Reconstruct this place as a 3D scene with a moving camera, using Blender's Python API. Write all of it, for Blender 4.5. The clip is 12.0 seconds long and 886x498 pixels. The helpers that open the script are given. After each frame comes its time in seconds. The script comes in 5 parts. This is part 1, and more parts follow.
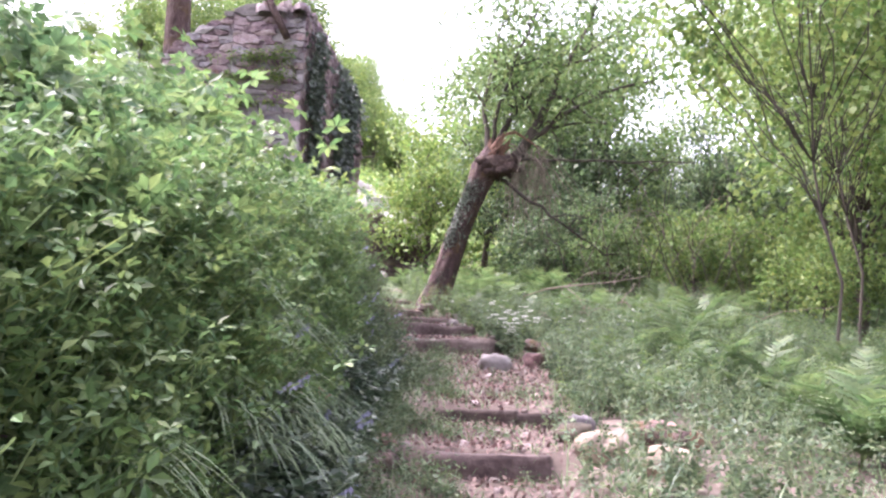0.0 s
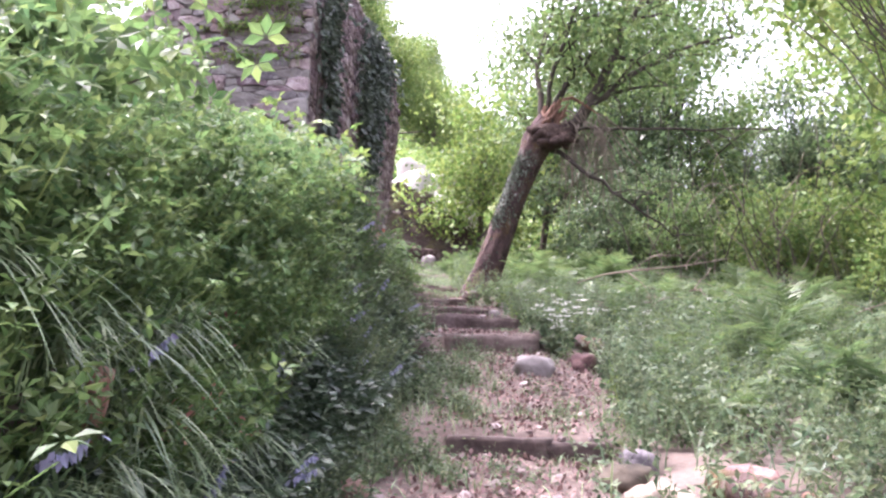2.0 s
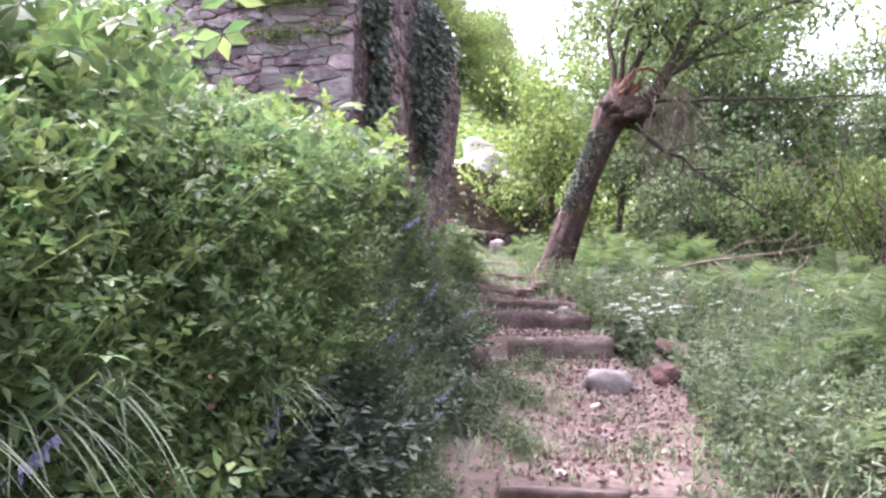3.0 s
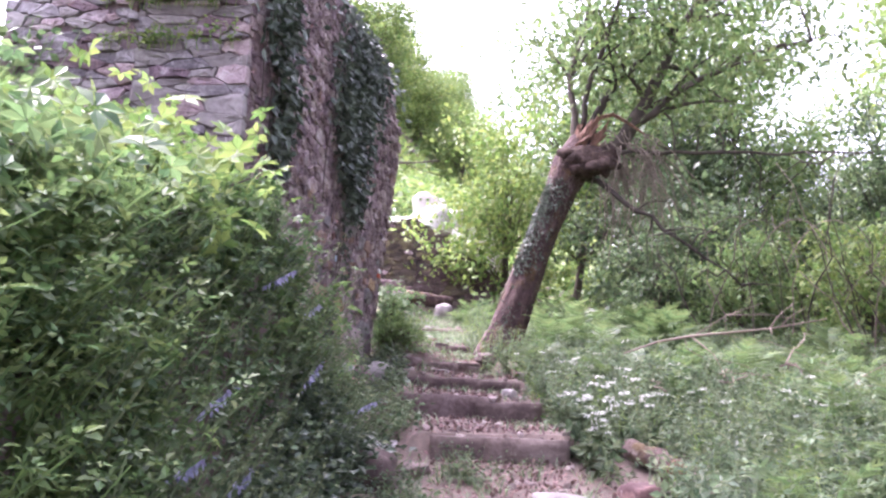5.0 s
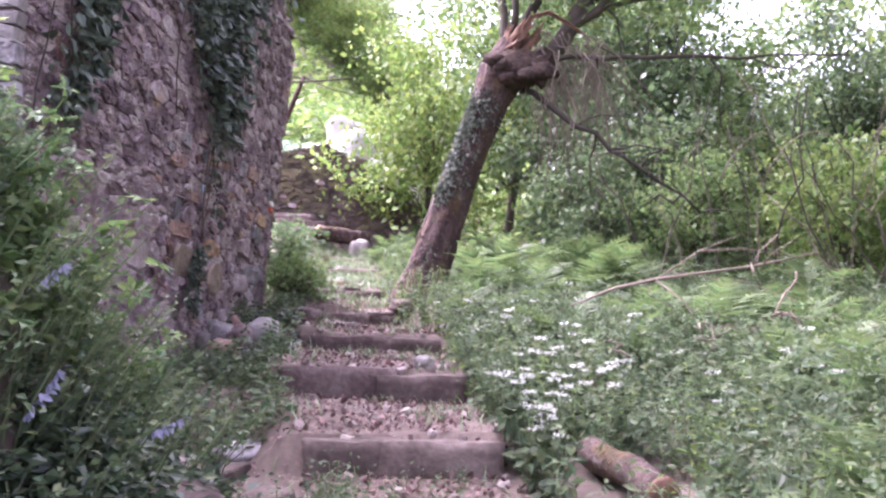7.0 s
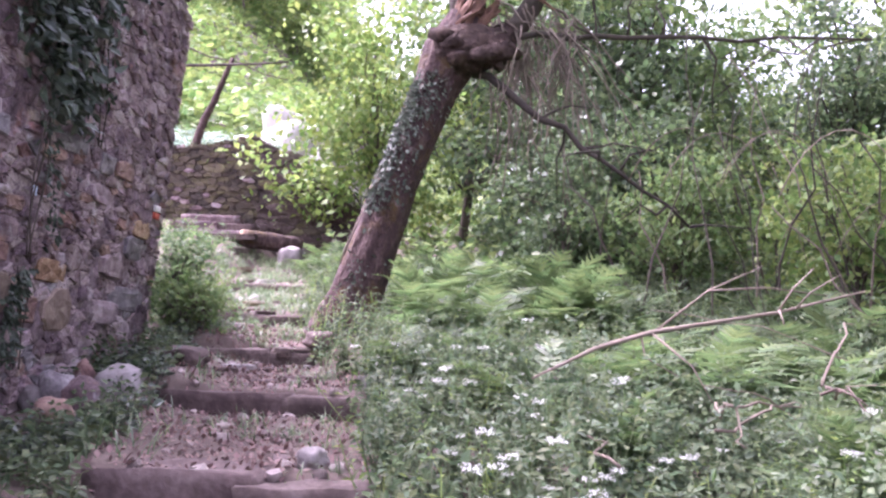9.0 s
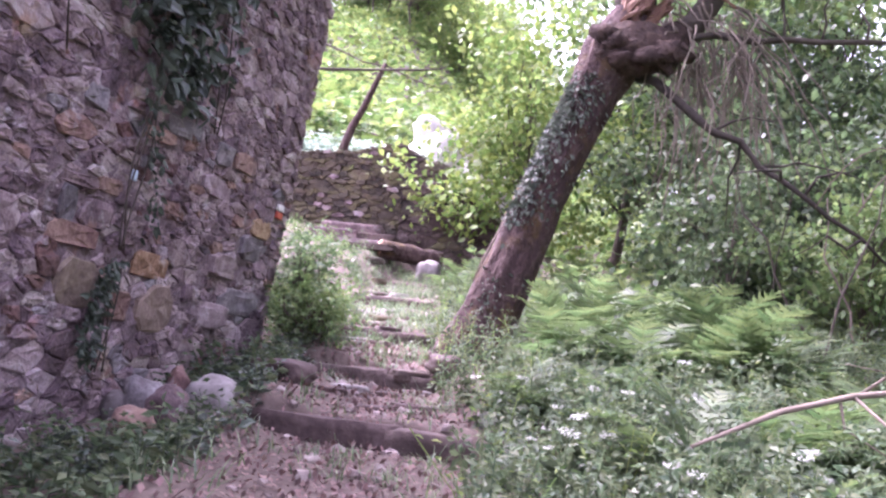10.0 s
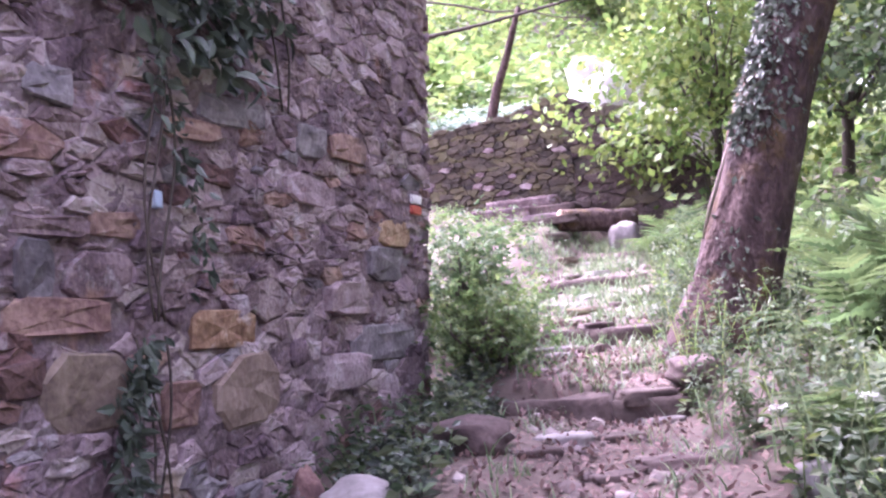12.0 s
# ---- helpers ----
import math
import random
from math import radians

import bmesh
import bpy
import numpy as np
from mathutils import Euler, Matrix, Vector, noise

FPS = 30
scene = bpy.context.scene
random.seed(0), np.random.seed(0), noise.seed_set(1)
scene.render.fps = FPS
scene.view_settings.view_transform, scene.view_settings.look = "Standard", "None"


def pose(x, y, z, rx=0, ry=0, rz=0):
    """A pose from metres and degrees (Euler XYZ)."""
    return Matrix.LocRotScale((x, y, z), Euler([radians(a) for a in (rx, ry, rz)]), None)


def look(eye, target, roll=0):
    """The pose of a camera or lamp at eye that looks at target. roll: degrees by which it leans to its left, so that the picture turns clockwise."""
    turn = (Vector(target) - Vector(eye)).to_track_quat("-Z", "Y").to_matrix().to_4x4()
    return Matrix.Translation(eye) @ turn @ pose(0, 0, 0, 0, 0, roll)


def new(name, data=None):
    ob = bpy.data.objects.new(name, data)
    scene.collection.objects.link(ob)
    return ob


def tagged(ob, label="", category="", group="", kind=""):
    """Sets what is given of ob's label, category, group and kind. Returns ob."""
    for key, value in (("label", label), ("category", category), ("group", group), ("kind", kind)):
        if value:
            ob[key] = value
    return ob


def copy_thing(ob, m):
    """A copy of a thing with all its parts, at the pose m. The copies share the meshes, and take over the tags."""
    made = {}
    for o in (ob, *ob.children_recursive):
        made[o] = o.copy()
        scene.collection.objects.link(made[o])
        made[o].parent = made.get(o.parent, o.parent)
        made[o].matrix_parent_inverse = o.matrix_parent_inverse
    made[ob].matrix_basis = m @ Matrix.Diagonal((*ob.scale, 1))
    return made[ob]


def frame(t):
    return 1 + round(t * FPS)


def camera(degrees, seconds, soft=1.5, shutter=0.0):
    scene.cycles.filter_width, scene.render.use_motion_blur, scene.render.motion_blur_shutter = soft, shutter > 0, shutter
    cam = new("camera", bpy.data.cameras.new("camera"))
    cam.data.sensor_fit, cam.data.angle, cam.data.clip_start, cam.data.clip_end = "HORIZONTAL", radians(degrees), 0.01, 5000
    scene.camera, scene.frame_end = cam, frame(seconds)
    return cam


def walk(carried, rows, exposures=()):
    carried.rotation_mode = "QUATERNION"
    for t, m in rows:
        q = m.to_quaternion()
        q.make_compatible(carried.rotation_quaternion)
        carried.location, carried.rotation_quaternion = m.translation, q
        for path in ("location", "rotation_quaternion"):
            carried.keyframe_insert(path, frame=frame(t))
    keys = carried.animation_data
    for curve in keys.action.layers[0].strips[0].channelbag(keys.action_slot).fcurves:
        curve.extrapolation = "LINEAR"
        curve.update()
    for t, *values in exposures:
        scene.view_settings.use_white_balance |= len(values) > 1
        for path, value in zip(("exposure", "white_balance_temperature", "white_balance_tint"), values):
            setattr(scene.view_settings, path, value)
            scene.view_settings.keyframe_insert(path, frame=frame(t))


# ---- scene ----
cam = camera(51.1, 12.0, 2.4)
METRES, EYE, TILT, LEAN, TURN = 12.0, 1.35, 8.0, -1.5, 0.0
ROWS = [
    (0.0, 0.0, 0.0, 0.0, -0.0, 0.0, 0.0),
    (0.5, 0.0053, 0.0384, -0.006, -0.86, -0.91, -0.4),
    (1.0, 0.0076, 0.0805, 0.0061, -0.96, -3.3, -4.23),
    (1.5, 0.023, 0.1143, 0.0046, 1.74, 1.76, -0.36),
    (2.0, 0.0292, 0.1531, -0.0066, 4.26, -0.89, 0.25),
    (2.5, 0.0285, 0.195, 0.0014, 5.46, -3.62, -1.48),
    (3.0, 0.0341, 0.2365, 0.005, 8.88, -2.26, 1.43),
    (3.5, 0.0317, 0.2752, -0.0004, 7.87, -1.08, -0.86),
    (5.5, 0.0447, 0.4424, 0.01, 4.6, 2.06, 1.2),
    (6.0, 0.0496, 0.4901, 0.0164, 1.38, 2.2, 2.63),
    (6.5, 0.043, 0.524, 0.0041, 2.19, -2.5, 2.31),
    (8.5, 0.0479, 0.6875, 0.0041, -0.86, -2.83, -3.7),
    (9.0, 0.0589, 0.7258, 0.0088, -0.15, -2.87, -0.03),
    (9.5, 0.0603, 0.7655, 0.0063, 4.41, -2.98, -5.06),
    (10.0, 0.0627, 0.7992, 0.0027, 9.35, -1.77, -3.42),
    (10.5, 0.0627, 0.844, -0.0009, 12.84, -2.2, 0.27),
    (11.0, 0.0524, 0.8893, 0.0026, 15.6, -2.86, 2.51),
    (11.5, 0.0384, 0.9383, -0.0006, 17.73, -1.58, 2.42),
    (12.0, 0.0214, 0.97, -0.0012, 19.99, -2.63, 9.8),
]
EXPOSURES = [(0.0, 2.3, 6030, 30), (3.0, 2.38, 6000, 32), (3.5, 2.46, 5900, 34), (6.5, 2.48, 5820, 39), (9.0, 2.36, 5740, 43), (10.5, 2.53, 5680, 48), (12.0, 2.64, 5620, 50)]
walk(cam, [(t, pose(0, 0, EYE, TILT, LEAN, TURN) @ pose(METRES * x, METRES * y, METRES * z, 90 + pitch, roll, yaw)) for t, x, y, z, yaw, pitch, roll in ROWS], EXPOSURES)

# ---------------- light ----------------
world = bpy.data.worlds.new("sky")
scene.world = world
world.use_nodes = True
wn = world.node_tree.nodes
sky = wn.new("ShaderNodeTexSky")
sky.sky_type = "NISHITA"
sky.sun_disc = False
sky.sun_elevation = radians(60)
sky.sun_rotation = radians(298)
sky.air_density, sky.dust_density, sky.ozone_density = 1.0, 9.0, 0.5
haze = wn.new("ShaderNodeHueSaturation")
haze.inputs["Saturation"].default_value, haze.inputs["Value"].default_value = 0.35, 1.5
world.node_tree.links.new(sky.outputs[0], haze.inputs["Color"])
world.node_tree.links.new(haze.outputs[0], wn["Background"].inputs[0])
wn["Background"].inputs[1].default_value = 0.15
sun = new("sun", bpy.data.lights.new("sun", "SUN"))
sun.data.energy, sun.data.angle, sun.data.color = 0.62, radians(6), (1.0, 0.95, 0.88)
sun.matrix_world = look((-26, 14, 51), (0, 0, 0))


# ---------------- materials ----------------
def mat(name, ramp, scale=6.0, rough=0.85, bump=0.3, fine=40.0, random=0.25, translucent=0.0, island=False, spec=0.3, hue=0.02, stretch=(1, 1, 1), bumpdist=0.02, spots=()):
    """Two scales of noise over a colour ramp, with bump and a shift of value for each object or island."""
    m = bpy.data.materials.new(name)
    m.use_nodes = True
    t = m.node_tree
    n, l = t.nodes, t.links
    b = n["Principled BSDF"]
    mp = n.new("ShaderNodeMapping")
    mp.inputs["Scale"].default_value = stretch
    geo = n.new("ShaderNodeNewGeometry")
    l.new(geo.outputs["Position"], mp.inputs[0])
    big = n.new("ShaderNodeTexNoise")
    big.inputs["Scale"].default_value, big.inputs["Detail"].default_value = scale, 5
    small = n.new("ShaderNodeTexNoise")
    small.inputs["Scale"].default_value, small.inputs["Detail"].default_value = fine, 4
    l.new(mp.outputs[0], big.inputs[0])
    l.new(mp.outputs[0], small.inputs[0])
    mix = n.new("ShaderNodeMath")
    mix.operation = "MULTIPLY_ADD"
    mix.inputs[1].default_value = 0.4
    l.new(small.outputs[0], mix.inputs[0])
    sc = n.new("ShaderNodeMath")
    sc.operation = "MULTIPLY"
    sc.inputs[1].default_value = 0.6
    l.new(big.outputs[0], sc.inputs[0])
    l.new(sc.outputs[0], mix.inputs[2])
    rnd = geo.outputs["Random Per Island"] if island else n.new("ShaderNodeObjectInfo").outputs["Random"]
    add = n.new("ShaderNodeMath")
    add.operation = "MULTIPLY_ADD"
    add.inputs[1].default_value = random
    off = n.new("ShaderNodeMath")
    off.operation = "SUBTRACT"
    off.inputs[1].default_value = random / 2
    l.new(mix.outputs[0], off.inputs[0])
    l.new(rnd, add.inputs[0])
    l.new(off.outputs[0], add.inputs[2])
    cr = n.new("ShaderNodeValToRGB")
    while len(cr.color_ramp.elements) < len(ramp):
        cr.color_ramp.elements.new(0.5)
    for e, (p, c) in zip(cr.color_ramp.elements, ramp):
        e.position, e.color = p, (*c, 1)
    l.new(add.outputs[0], cr.inputs[0])
    hs = n.new("ShaderNodeHueSaturation")
    hm = n.new("ShaderNodeMath")
    hm.operation = "MULTIPLY_ADD"
    hm.inputs[1].default_value, hm.inputs[2].default_value = hue, 0.5 - hue / 2
    wob = n.new("ShaderNodeMath")
    wob.operation = "FRACT"
    w7 = n.new("ShaderNodeMath")
    w7.operation = "MULTIPLY"
    w7.inputs[1].default_value = 7.31
    l.new(rnd, w7.inputs[0])
    l.new(w7.outputs[0], wob.inputs[0])
    l.new(wob.outputs[0], hm.inputs[0])
    l.new(hm.outputs[0], hs.inputs["Hue"])
    colour = cr.outputs[0]
    for size, low, tone in spots:
        sp = n.new("ShaderNodeTexNoise")
        sp.inputs["Scale"].default_value, sp.inputs["Detail"].default_value, sp.inputs["Roughness"].default_value = size, 7, 0.65
        l.new(geo.outputs["Position"], sp.inputs[0])
        mr = n.new("ShaderNodeMapRange")
        mr.inputs["From Min"].default_value, mr.inputs["From Max"].default_value, mr.inputs["To Max"].default_value = low, low + 0.12, 0.8
        l.new(sp.outputs[0], mr.inputs[0])
        mc = n.new("ShaderNodeMix")
        mc.data_type = "RGBA"
        mc.inputs[7].default_value = (*tone, 1)
        l.new(mr.outputs[0], mc.inputs[0])
        l.new(colour, mc.inputs[6])
        colour = mc.outputs[2]
    l.new(colour, hs.inputs["Color"])
    l.new(hs.outputs[0], b.inputs["Base Color"])
    b.inputs["Roughness"].default_value = rough
    b.inputs["Specular IOR Level"].default_value = spec
    if bump:
        bp = n.new("ShaderNodeBump")
        bp.inputs["Strength"].default_value, bp.inputs["Distance"].default_value = bump, bumpdist
        l.new(mix.outputs[0], bp.inputs["Height"])
        l.new(bp.outputs[0], b.inputs["Normal"])
    if translucent:
        tr = n.new("ShaderNodeBsdfTranslucent")
        l.new(hs.outputs[0], tr.inputs[0])
        ms = n.new("ShaderNodeMixShader")
        ms.inputs[0].default_value = translucent
        l.new(b.outputs[0], ms.inputs[1])
        l.new(tr.outputs[0], ms.inputs[2])
        l.new(ms.outputs[0], n["Material Output"].inputs[0])
    return m


def leafy(name, dark, light, tr=0.45, rough=0.5, hue=0.05, spec=0.35):
    return mat(name, [(0.25, dark), (0.75, light)], 1.5, rough, 0, 30, 0.5, tr, True, spec, hue)


EARTH = mat("earth", [(0.2, (0.045, 0.034, 0.027)), (0.5, (0.11, 0.085, 0.069)), (0.8, (0.21, 0.165, 0.138))], 1.2, 0.95, 0.6, 25, 0)
LICHEN = ((7, 0.58, (0.4, 0.37, 0.37)), (3.1, 0.57, (0.06, 0.04, 0.044)), (2.2, 0.6, (0.3, 0.17, 0.1)))
STONE_RAMP = [(0.22, (0.056, 0.039, 0.043)), (0.4, (0.145, 0.1, 0.107)), (0.52, (0.25, 0.185, 0.185)), (0.66, (0.345, 0.278, 0.272)), (0.85, (0.5, 0.45, 0.44))]
STONE = mat("rubble_stone", STONE_RAMP, 9, 0.86, 1.0, 55, 0.34, hue=0.07, spots=LICHEN)
RUST_STONE = mat("rust_stone", [(0.3, (0.075, 0.043, 0.042)), (0.5, (0.17, 0.1, 0.086)), (0.72, (0.33, 0.225, 0.175))], 9, 0.88, 0.9, 45, 0.35, spots=LICHEN[:2])
GREY_STONE = mat("grey_stone", [(0.3, (0.085, 0.075, 0.08)), (0.5, (0.18, 0.16, 0.165)), (0.72, (0.35, 0.32, 0.325))], 8, 0.84, 0.8, 45, 0.3, spots=LICHEN[:2])
OCHRE_STONE = mat("ochre_stone", [(0.3, (0.1, 0.056, 0.037)), (0.5, (0.24, 0.145, 0.085)), (0.72, (0.45, 0.33, 0.22))], 14, 0.85, 1.0, 45, 0.2, spots=LICHEN[:2])
OLIVE_STONE = mat("olive_boulder", [(0.3, (0.1, 0.07, 0.06)), (0.5, (0.2, 0.15, 0.115)), (0.72, (0.33, 0.27, 0.215))], 6, 0.8, 0.7, 40, 0.15, spots=LICHEN[1:2])
PALE_STONE = mat("pale_stone", [(0.2, (0.095, 0.082, 0.077)), (0.5, (0.19, 0.168, 0.16)), (0.85, (0.36, 0.333, 0.32))], 5, 0.85, 0.6, 30, 0.35)
STEP_STONE = mat("step_stone", [(0.25, (0.03, 0.021, 0.019)), (0.5, (0.08, 0.057, 0.051)), (0.8, (0.2, 0.155, 0.14))], 5, 0.92, 1.0, 25, 0.1)
MORTAR = mat("mortar", [(0.25, (0.056, 0.041, 0.045)), (0.5, (0.16, 0.118, 0.122)), (0.8, (0.33, 0.275, 0.27))], 7, 0.95, 1.0, 60, 0, spots=LICHEN)
MOSS_STONE = mat("mossy_stone", [(0.2, (0.04, 0.034, 0.03)), (0.5, (0.1, 0.08, 0.06)), (0.7, (0.12, 0.105, 0.055)), (0.9, (0.21, 0.18, 0.15))], 5, 0.92, 0.7, 35, 0.4)
BARK = mat("bark", [(0.25, (0.022, 0.015, 0.014)), (0.5, (0.07, 0.045, 0.04)), (0.8, (0.18, 0.13, 0.115))], 7, 0.94, 1.0, 26, 0.1, stretch=(1.8, 1.8, 0.8), bumpdist=0.08, spots=((2.6, 0.53, (0.1, 0.068, 0.022)), (8, 0.6, (0.25, 0.21, 0.19))))
TWIG = mat("twig", [(0.2, (0.03, 0.026, 0.02)), (0.8, (0.1, 0.08, 0.065))], 5, 0.9, 0.4, 30, 0.3)
DEAD = mat("dead_wood", [(0.2, (0.1, 0.078, 0.06)), (0.8, (0.23, 0.185, 0.15))], 5, 0.9, 0.4, 40, 0.3, stretch=(1, 1, 4))
RAW = mat("split_wood", [(0.2, (0.07, 0.038, 0.028)), (0.5, (0.2, 0.115, 0.075)), (0.85, (0.42, 0.29, 0.2))], 8, 0.8, 0.9, 40, 0.2, stretch=(3, 3, 0.6))
L_BANK = leafy("leaf_bank", (0.05, 0.092, 0.04), (0.155, 0.23, 0.09))
L_PALE = leafy("leaf_pale_herb", (0.05, 0.078, 0.042), (0.165, 0.215, 0.115), hue=0.07)
L_LIME = leafy("leaf_lime", (0.08, 0.14, 0.036), (0.225, 0.305, 0.09))
# dark glossy leaf, its colour lowered further for the shade under the bank's overhang
L_SHADED = leafy("leaf_shaded", (0.028, 0.048, 0.029), (0.09, 0.13, 0.072), 0.3, 0.35, spec=0.6)
L_TREE = leafy("leaf_tree", (0.065, 0.11, 0.035), (0.18, 0.26, 0.09))
L_GOLD = leafy("leaf_yellow_green", (0.075, 0.13, 0.028), (0.235, 0.32, 0.085))
L_IVY = leafy("leaf_ivy", (0.03, 0.045, 0.03), (0.1, 0.13, 0.09), 0.15, 0.42, spec=0.45)
L_FERN = leafy("leaf_fern", (0.055, 0.095, 0.034), (0.14, 0.2, 0.075), 0.5)
L_GRASS = leafy("leaf_grass", (0.06, 0.1, 0.045), (0.2, 0.27, 0.13), 0.35, 0.4, spec=0.5)
L_HERB = leafy("leaf_herb", (0.043, 0.068, 0.034), (0.14, 0.185, 0.09), hue=0.07)
# near-white base colour carries the glare of strong sun
SUN_GLARE = mat("sun_glare", [(0.2, (0.28, 0.26, 0.235)), (0.8, (0.6, 0.57, 0.53))], 3, 0.9, 0.8, 15, 0.1)
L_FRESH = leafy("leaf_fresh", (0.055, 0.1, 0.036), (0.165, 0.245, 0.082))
L_WOOD = leafy("leaf_wood", (0.035, 0.058, 0.028), (0.12, 0.175, 0.075))
L_LICHEN = leafy("leaf_grey_ivy", (0.04, 0.053, 0.038), (0.135, 0.16, 0.115), 0.1, 0.6)
KNOT_BARK = mat("knot_bark", [(0.25, (0.014, 0.009, 0.008)), (0.5, (0.042, 0.026, 0.022)), (0.8, (0.11, 0.07, 0.058))], 9, 0.95, 1.0, 25, 0.1, bumpdist=0.08)
# strong sunlight put into the leaf colour, far paler than the other greens
L_SUNLIT = leafy("leaf_sunlit", (0.16, 0.24, 0.16), (0.36, 0.44, 0.36))
LITTER = leafy("leaf_litter", (0.08, 0.052, 0.045), (0.25, 0.165, 0.148), 0.1, 0.8, 0.04)
WHITE = leafy("petal_white", (0.45, 0.47, 0.42), (0.68, 0.68, 0.64), 0.3)
BLUE = leafy("petal_blue", (0.17, 0.17, 0.28), (0.32, 0.32, 0.44), 0.3)
PINK = leafy("leaf_pink", (0.4, 0.13, 0.12), (0.6, 0.28, 0.24), 0.3)


# ---------------- mesh helpers ----------------
rng = np.random.default_rng(7)


def raw_mesh(name, verts, faces, material, smooth=False):
    """A mesh from arrays; all faces have the same number of corners."""
    verts, faces = np.asarray(verts, np.float32), np.asarray(faces, np.int32)
    me = bpy.data.meshes.new(name)
    k = faces.shape[1]
    me.vertices.add(len(verts))
    me.vertices.foreach_set("co", verts.ravel())
    me.loops.add(faces.size)
    me.loops.foreach_set("vertex_index", faces.ravel())
    me.polygons.add(len(faces))
    me.polygons.foreach_set("loop_start", np.arange(0, faces.size, k, dtype=np.int32))
    me.polygons.foreach_set("use_smooth", np.full(len(faces), smooth))
    me.update(calc_edges=True)
    me.validate()
    me.materials.append(material)
    return me


def part(name, me, parent=None, label="", m=None):
    """One mesh object, under a thing or a part when a parent is given."""
    ob = new(name, me)
    if m is not None:
        ob.matrix_basis = m
    if parent:
        ob.parent = parent
    if label:
        tagged(ob, label)
    return ob


def thing(name, label, category, at=(0, 0, 0), rz=0.0, group="", kind="", me=None):
    ob = new(name, me)
    ob.matrix_basis = pose(*at, 0, 0, rz)
    return tagged(ob, label, category, group, kind)


class Build:
    """Collects quads for one mesh."""

    def __init__(self):
        self.v, self.f, self.n = [], [], 0

    def add(self, v, f):
        self.v.append(np.asarray(v, float))
        self.f.append(np.asarray(f, int) + self.n)
        self.n += len(v)

    def tube(self, pts, radii, sides=8, rough=0.0, seed=0):
        pts = np.asarray(pts, float)
        r = np.broadcast_to(np.asarray(radii, float), (len(pts),))
        tang = np.gradient(pts, axis=0)
        tang /= np.linalg.norm(tang, axis=1)[:, None] + 1e-9
        ref = np.array([0.31, 0.95, 0.05]) if abs(tang[0][2]) > 0.6 else np.array([0.05, 0.1, 1.0])
        u = np.cross(tang, ref)
        u /= np.linalg.norm(u, axis=1)[:, None] + 1e-9
        w = np.cross(tang, u)
        a = np.arange(sides) * 2 * np.pi / sides
        rr = r[:, None] * np.ones(sides)
        if rough:
            g = np.random.default_rng(seed)
            rr = rr * (1 + rough * g.normal(size=sides)[None, :] * 0.6 + rough * g.normal(size=rr.shape) * 0.5)
        v = pts[:, None] + rr[..., None] * (np.cos(a)[None, :, None] * u[:, None] + np.sin(a)[None, :, None] * w[:, None])
        k = len(pts)
        i, j = np.meshgrid(np.arange(k - 1), np.arange(sides), indexing="ij")
        j2 = (j + 1) % sides
        f = np.stack([i * sides + j, i * sides + j2, (i + 1) * sides + j2, (i + 1) * sides + j], -1).reshape(-1, 4)
        v = np.concatenate([v.reshape(-1, 3), pts[:1], pts[-1:]])
        c0, c1 = k * sides, k * sides + 1
        jj = np.arange(0, sides, 2)
        ends = [[c0, (q + 2) % sides, (q + 1) % sides, q] for q in jj] + [[c1, (k - 1) * sides + q, (k - 1) * sides + (q + 1) % sides, (k - 1) * sides + (q + 2) % sides] for q in jj]
        self.add(v, np.concatenate([f, ends]))

    def mesh(self, name, material, smooth=True):
        return raw_mesh(name, np.concatenate(self.v), np.concatenate(self.f), material, smooth)


def bend(a, b, n, sag=0.0, wob=0.0, seed=0):
    """A bent line of n points from a to b."""
    g = np.random.default_rng(seed)
    s = np.linspace(0, 1, n)[:, None]
    p = np.asarray(a, float) * (1 - s) + np.asarray(b, float) * s
    p[:, 2] -= sag * 4 * (s * (1 - s))[:, 0]
    p[1:-1] += g.normal(size=(n - 2, 3)) * wob
    return p


LEAF_V = np.array([[0, 0, 0], [0.28, -0.26, 0.06], [0.65, -0.2, 0.03], [1, 0, -0.12], [0.65, 0.2, 0.03], [0.28, 0.26, 0.06], [0.5, 0, -0.02]], float)
LEAF_F = np.array([[0, 1, 2, 6], [6, 2, 3, 4], [0, 6, 4, 5]])
SLIM_V = LEAF_V * [1, 0.5, 1]
CHIP_V = np.array([[0, -0.1, 0], [0.55, -0.3, 0.04], [1, 0.05, 0], [0.5, 0.32, 0.02]], float)
CHIP_F = np.array([[0, 1, 2, 3]])
FOLD_V = np.array([[0, 0, 0], [0.5, -0.27, 0.07], [1, 0, -0.1], [0.5, 0.27, 0.07], [0.42, 0, -0.02]], float)
FOLD_F = np.array([[0, 1, 2, 4], [0, 4, 2, 3]])


def leaflets(count, spread, reach, size):
    """A leaf of several folded leaflets, fanned out from its stalk."""
    v, f = [], []
    for k in range(count):
        a = spread * (k / (count - 1) - 0.5)
        q = FOLD_V * [size, size * 0.95, size] + [reach, 0, 0]
        v.append(np.stack([q[:, 0] * math.cos(a) - q[:, 1] * math.sin(a), q[:, 0] * math.sin(a) + q[:, 1] * math.cos(a), q[:, 2]], 1))
        f.append(FOLD_F + 5 * k)
    return np.concatenate(v), np.concatenate(f)


TRI_V, TRI_F = leaflets(3, 2.5, 0.12, 0.72)
FIVE_V, FIVE_F = leaflets(5, 3.6, 0.05, 0.7)


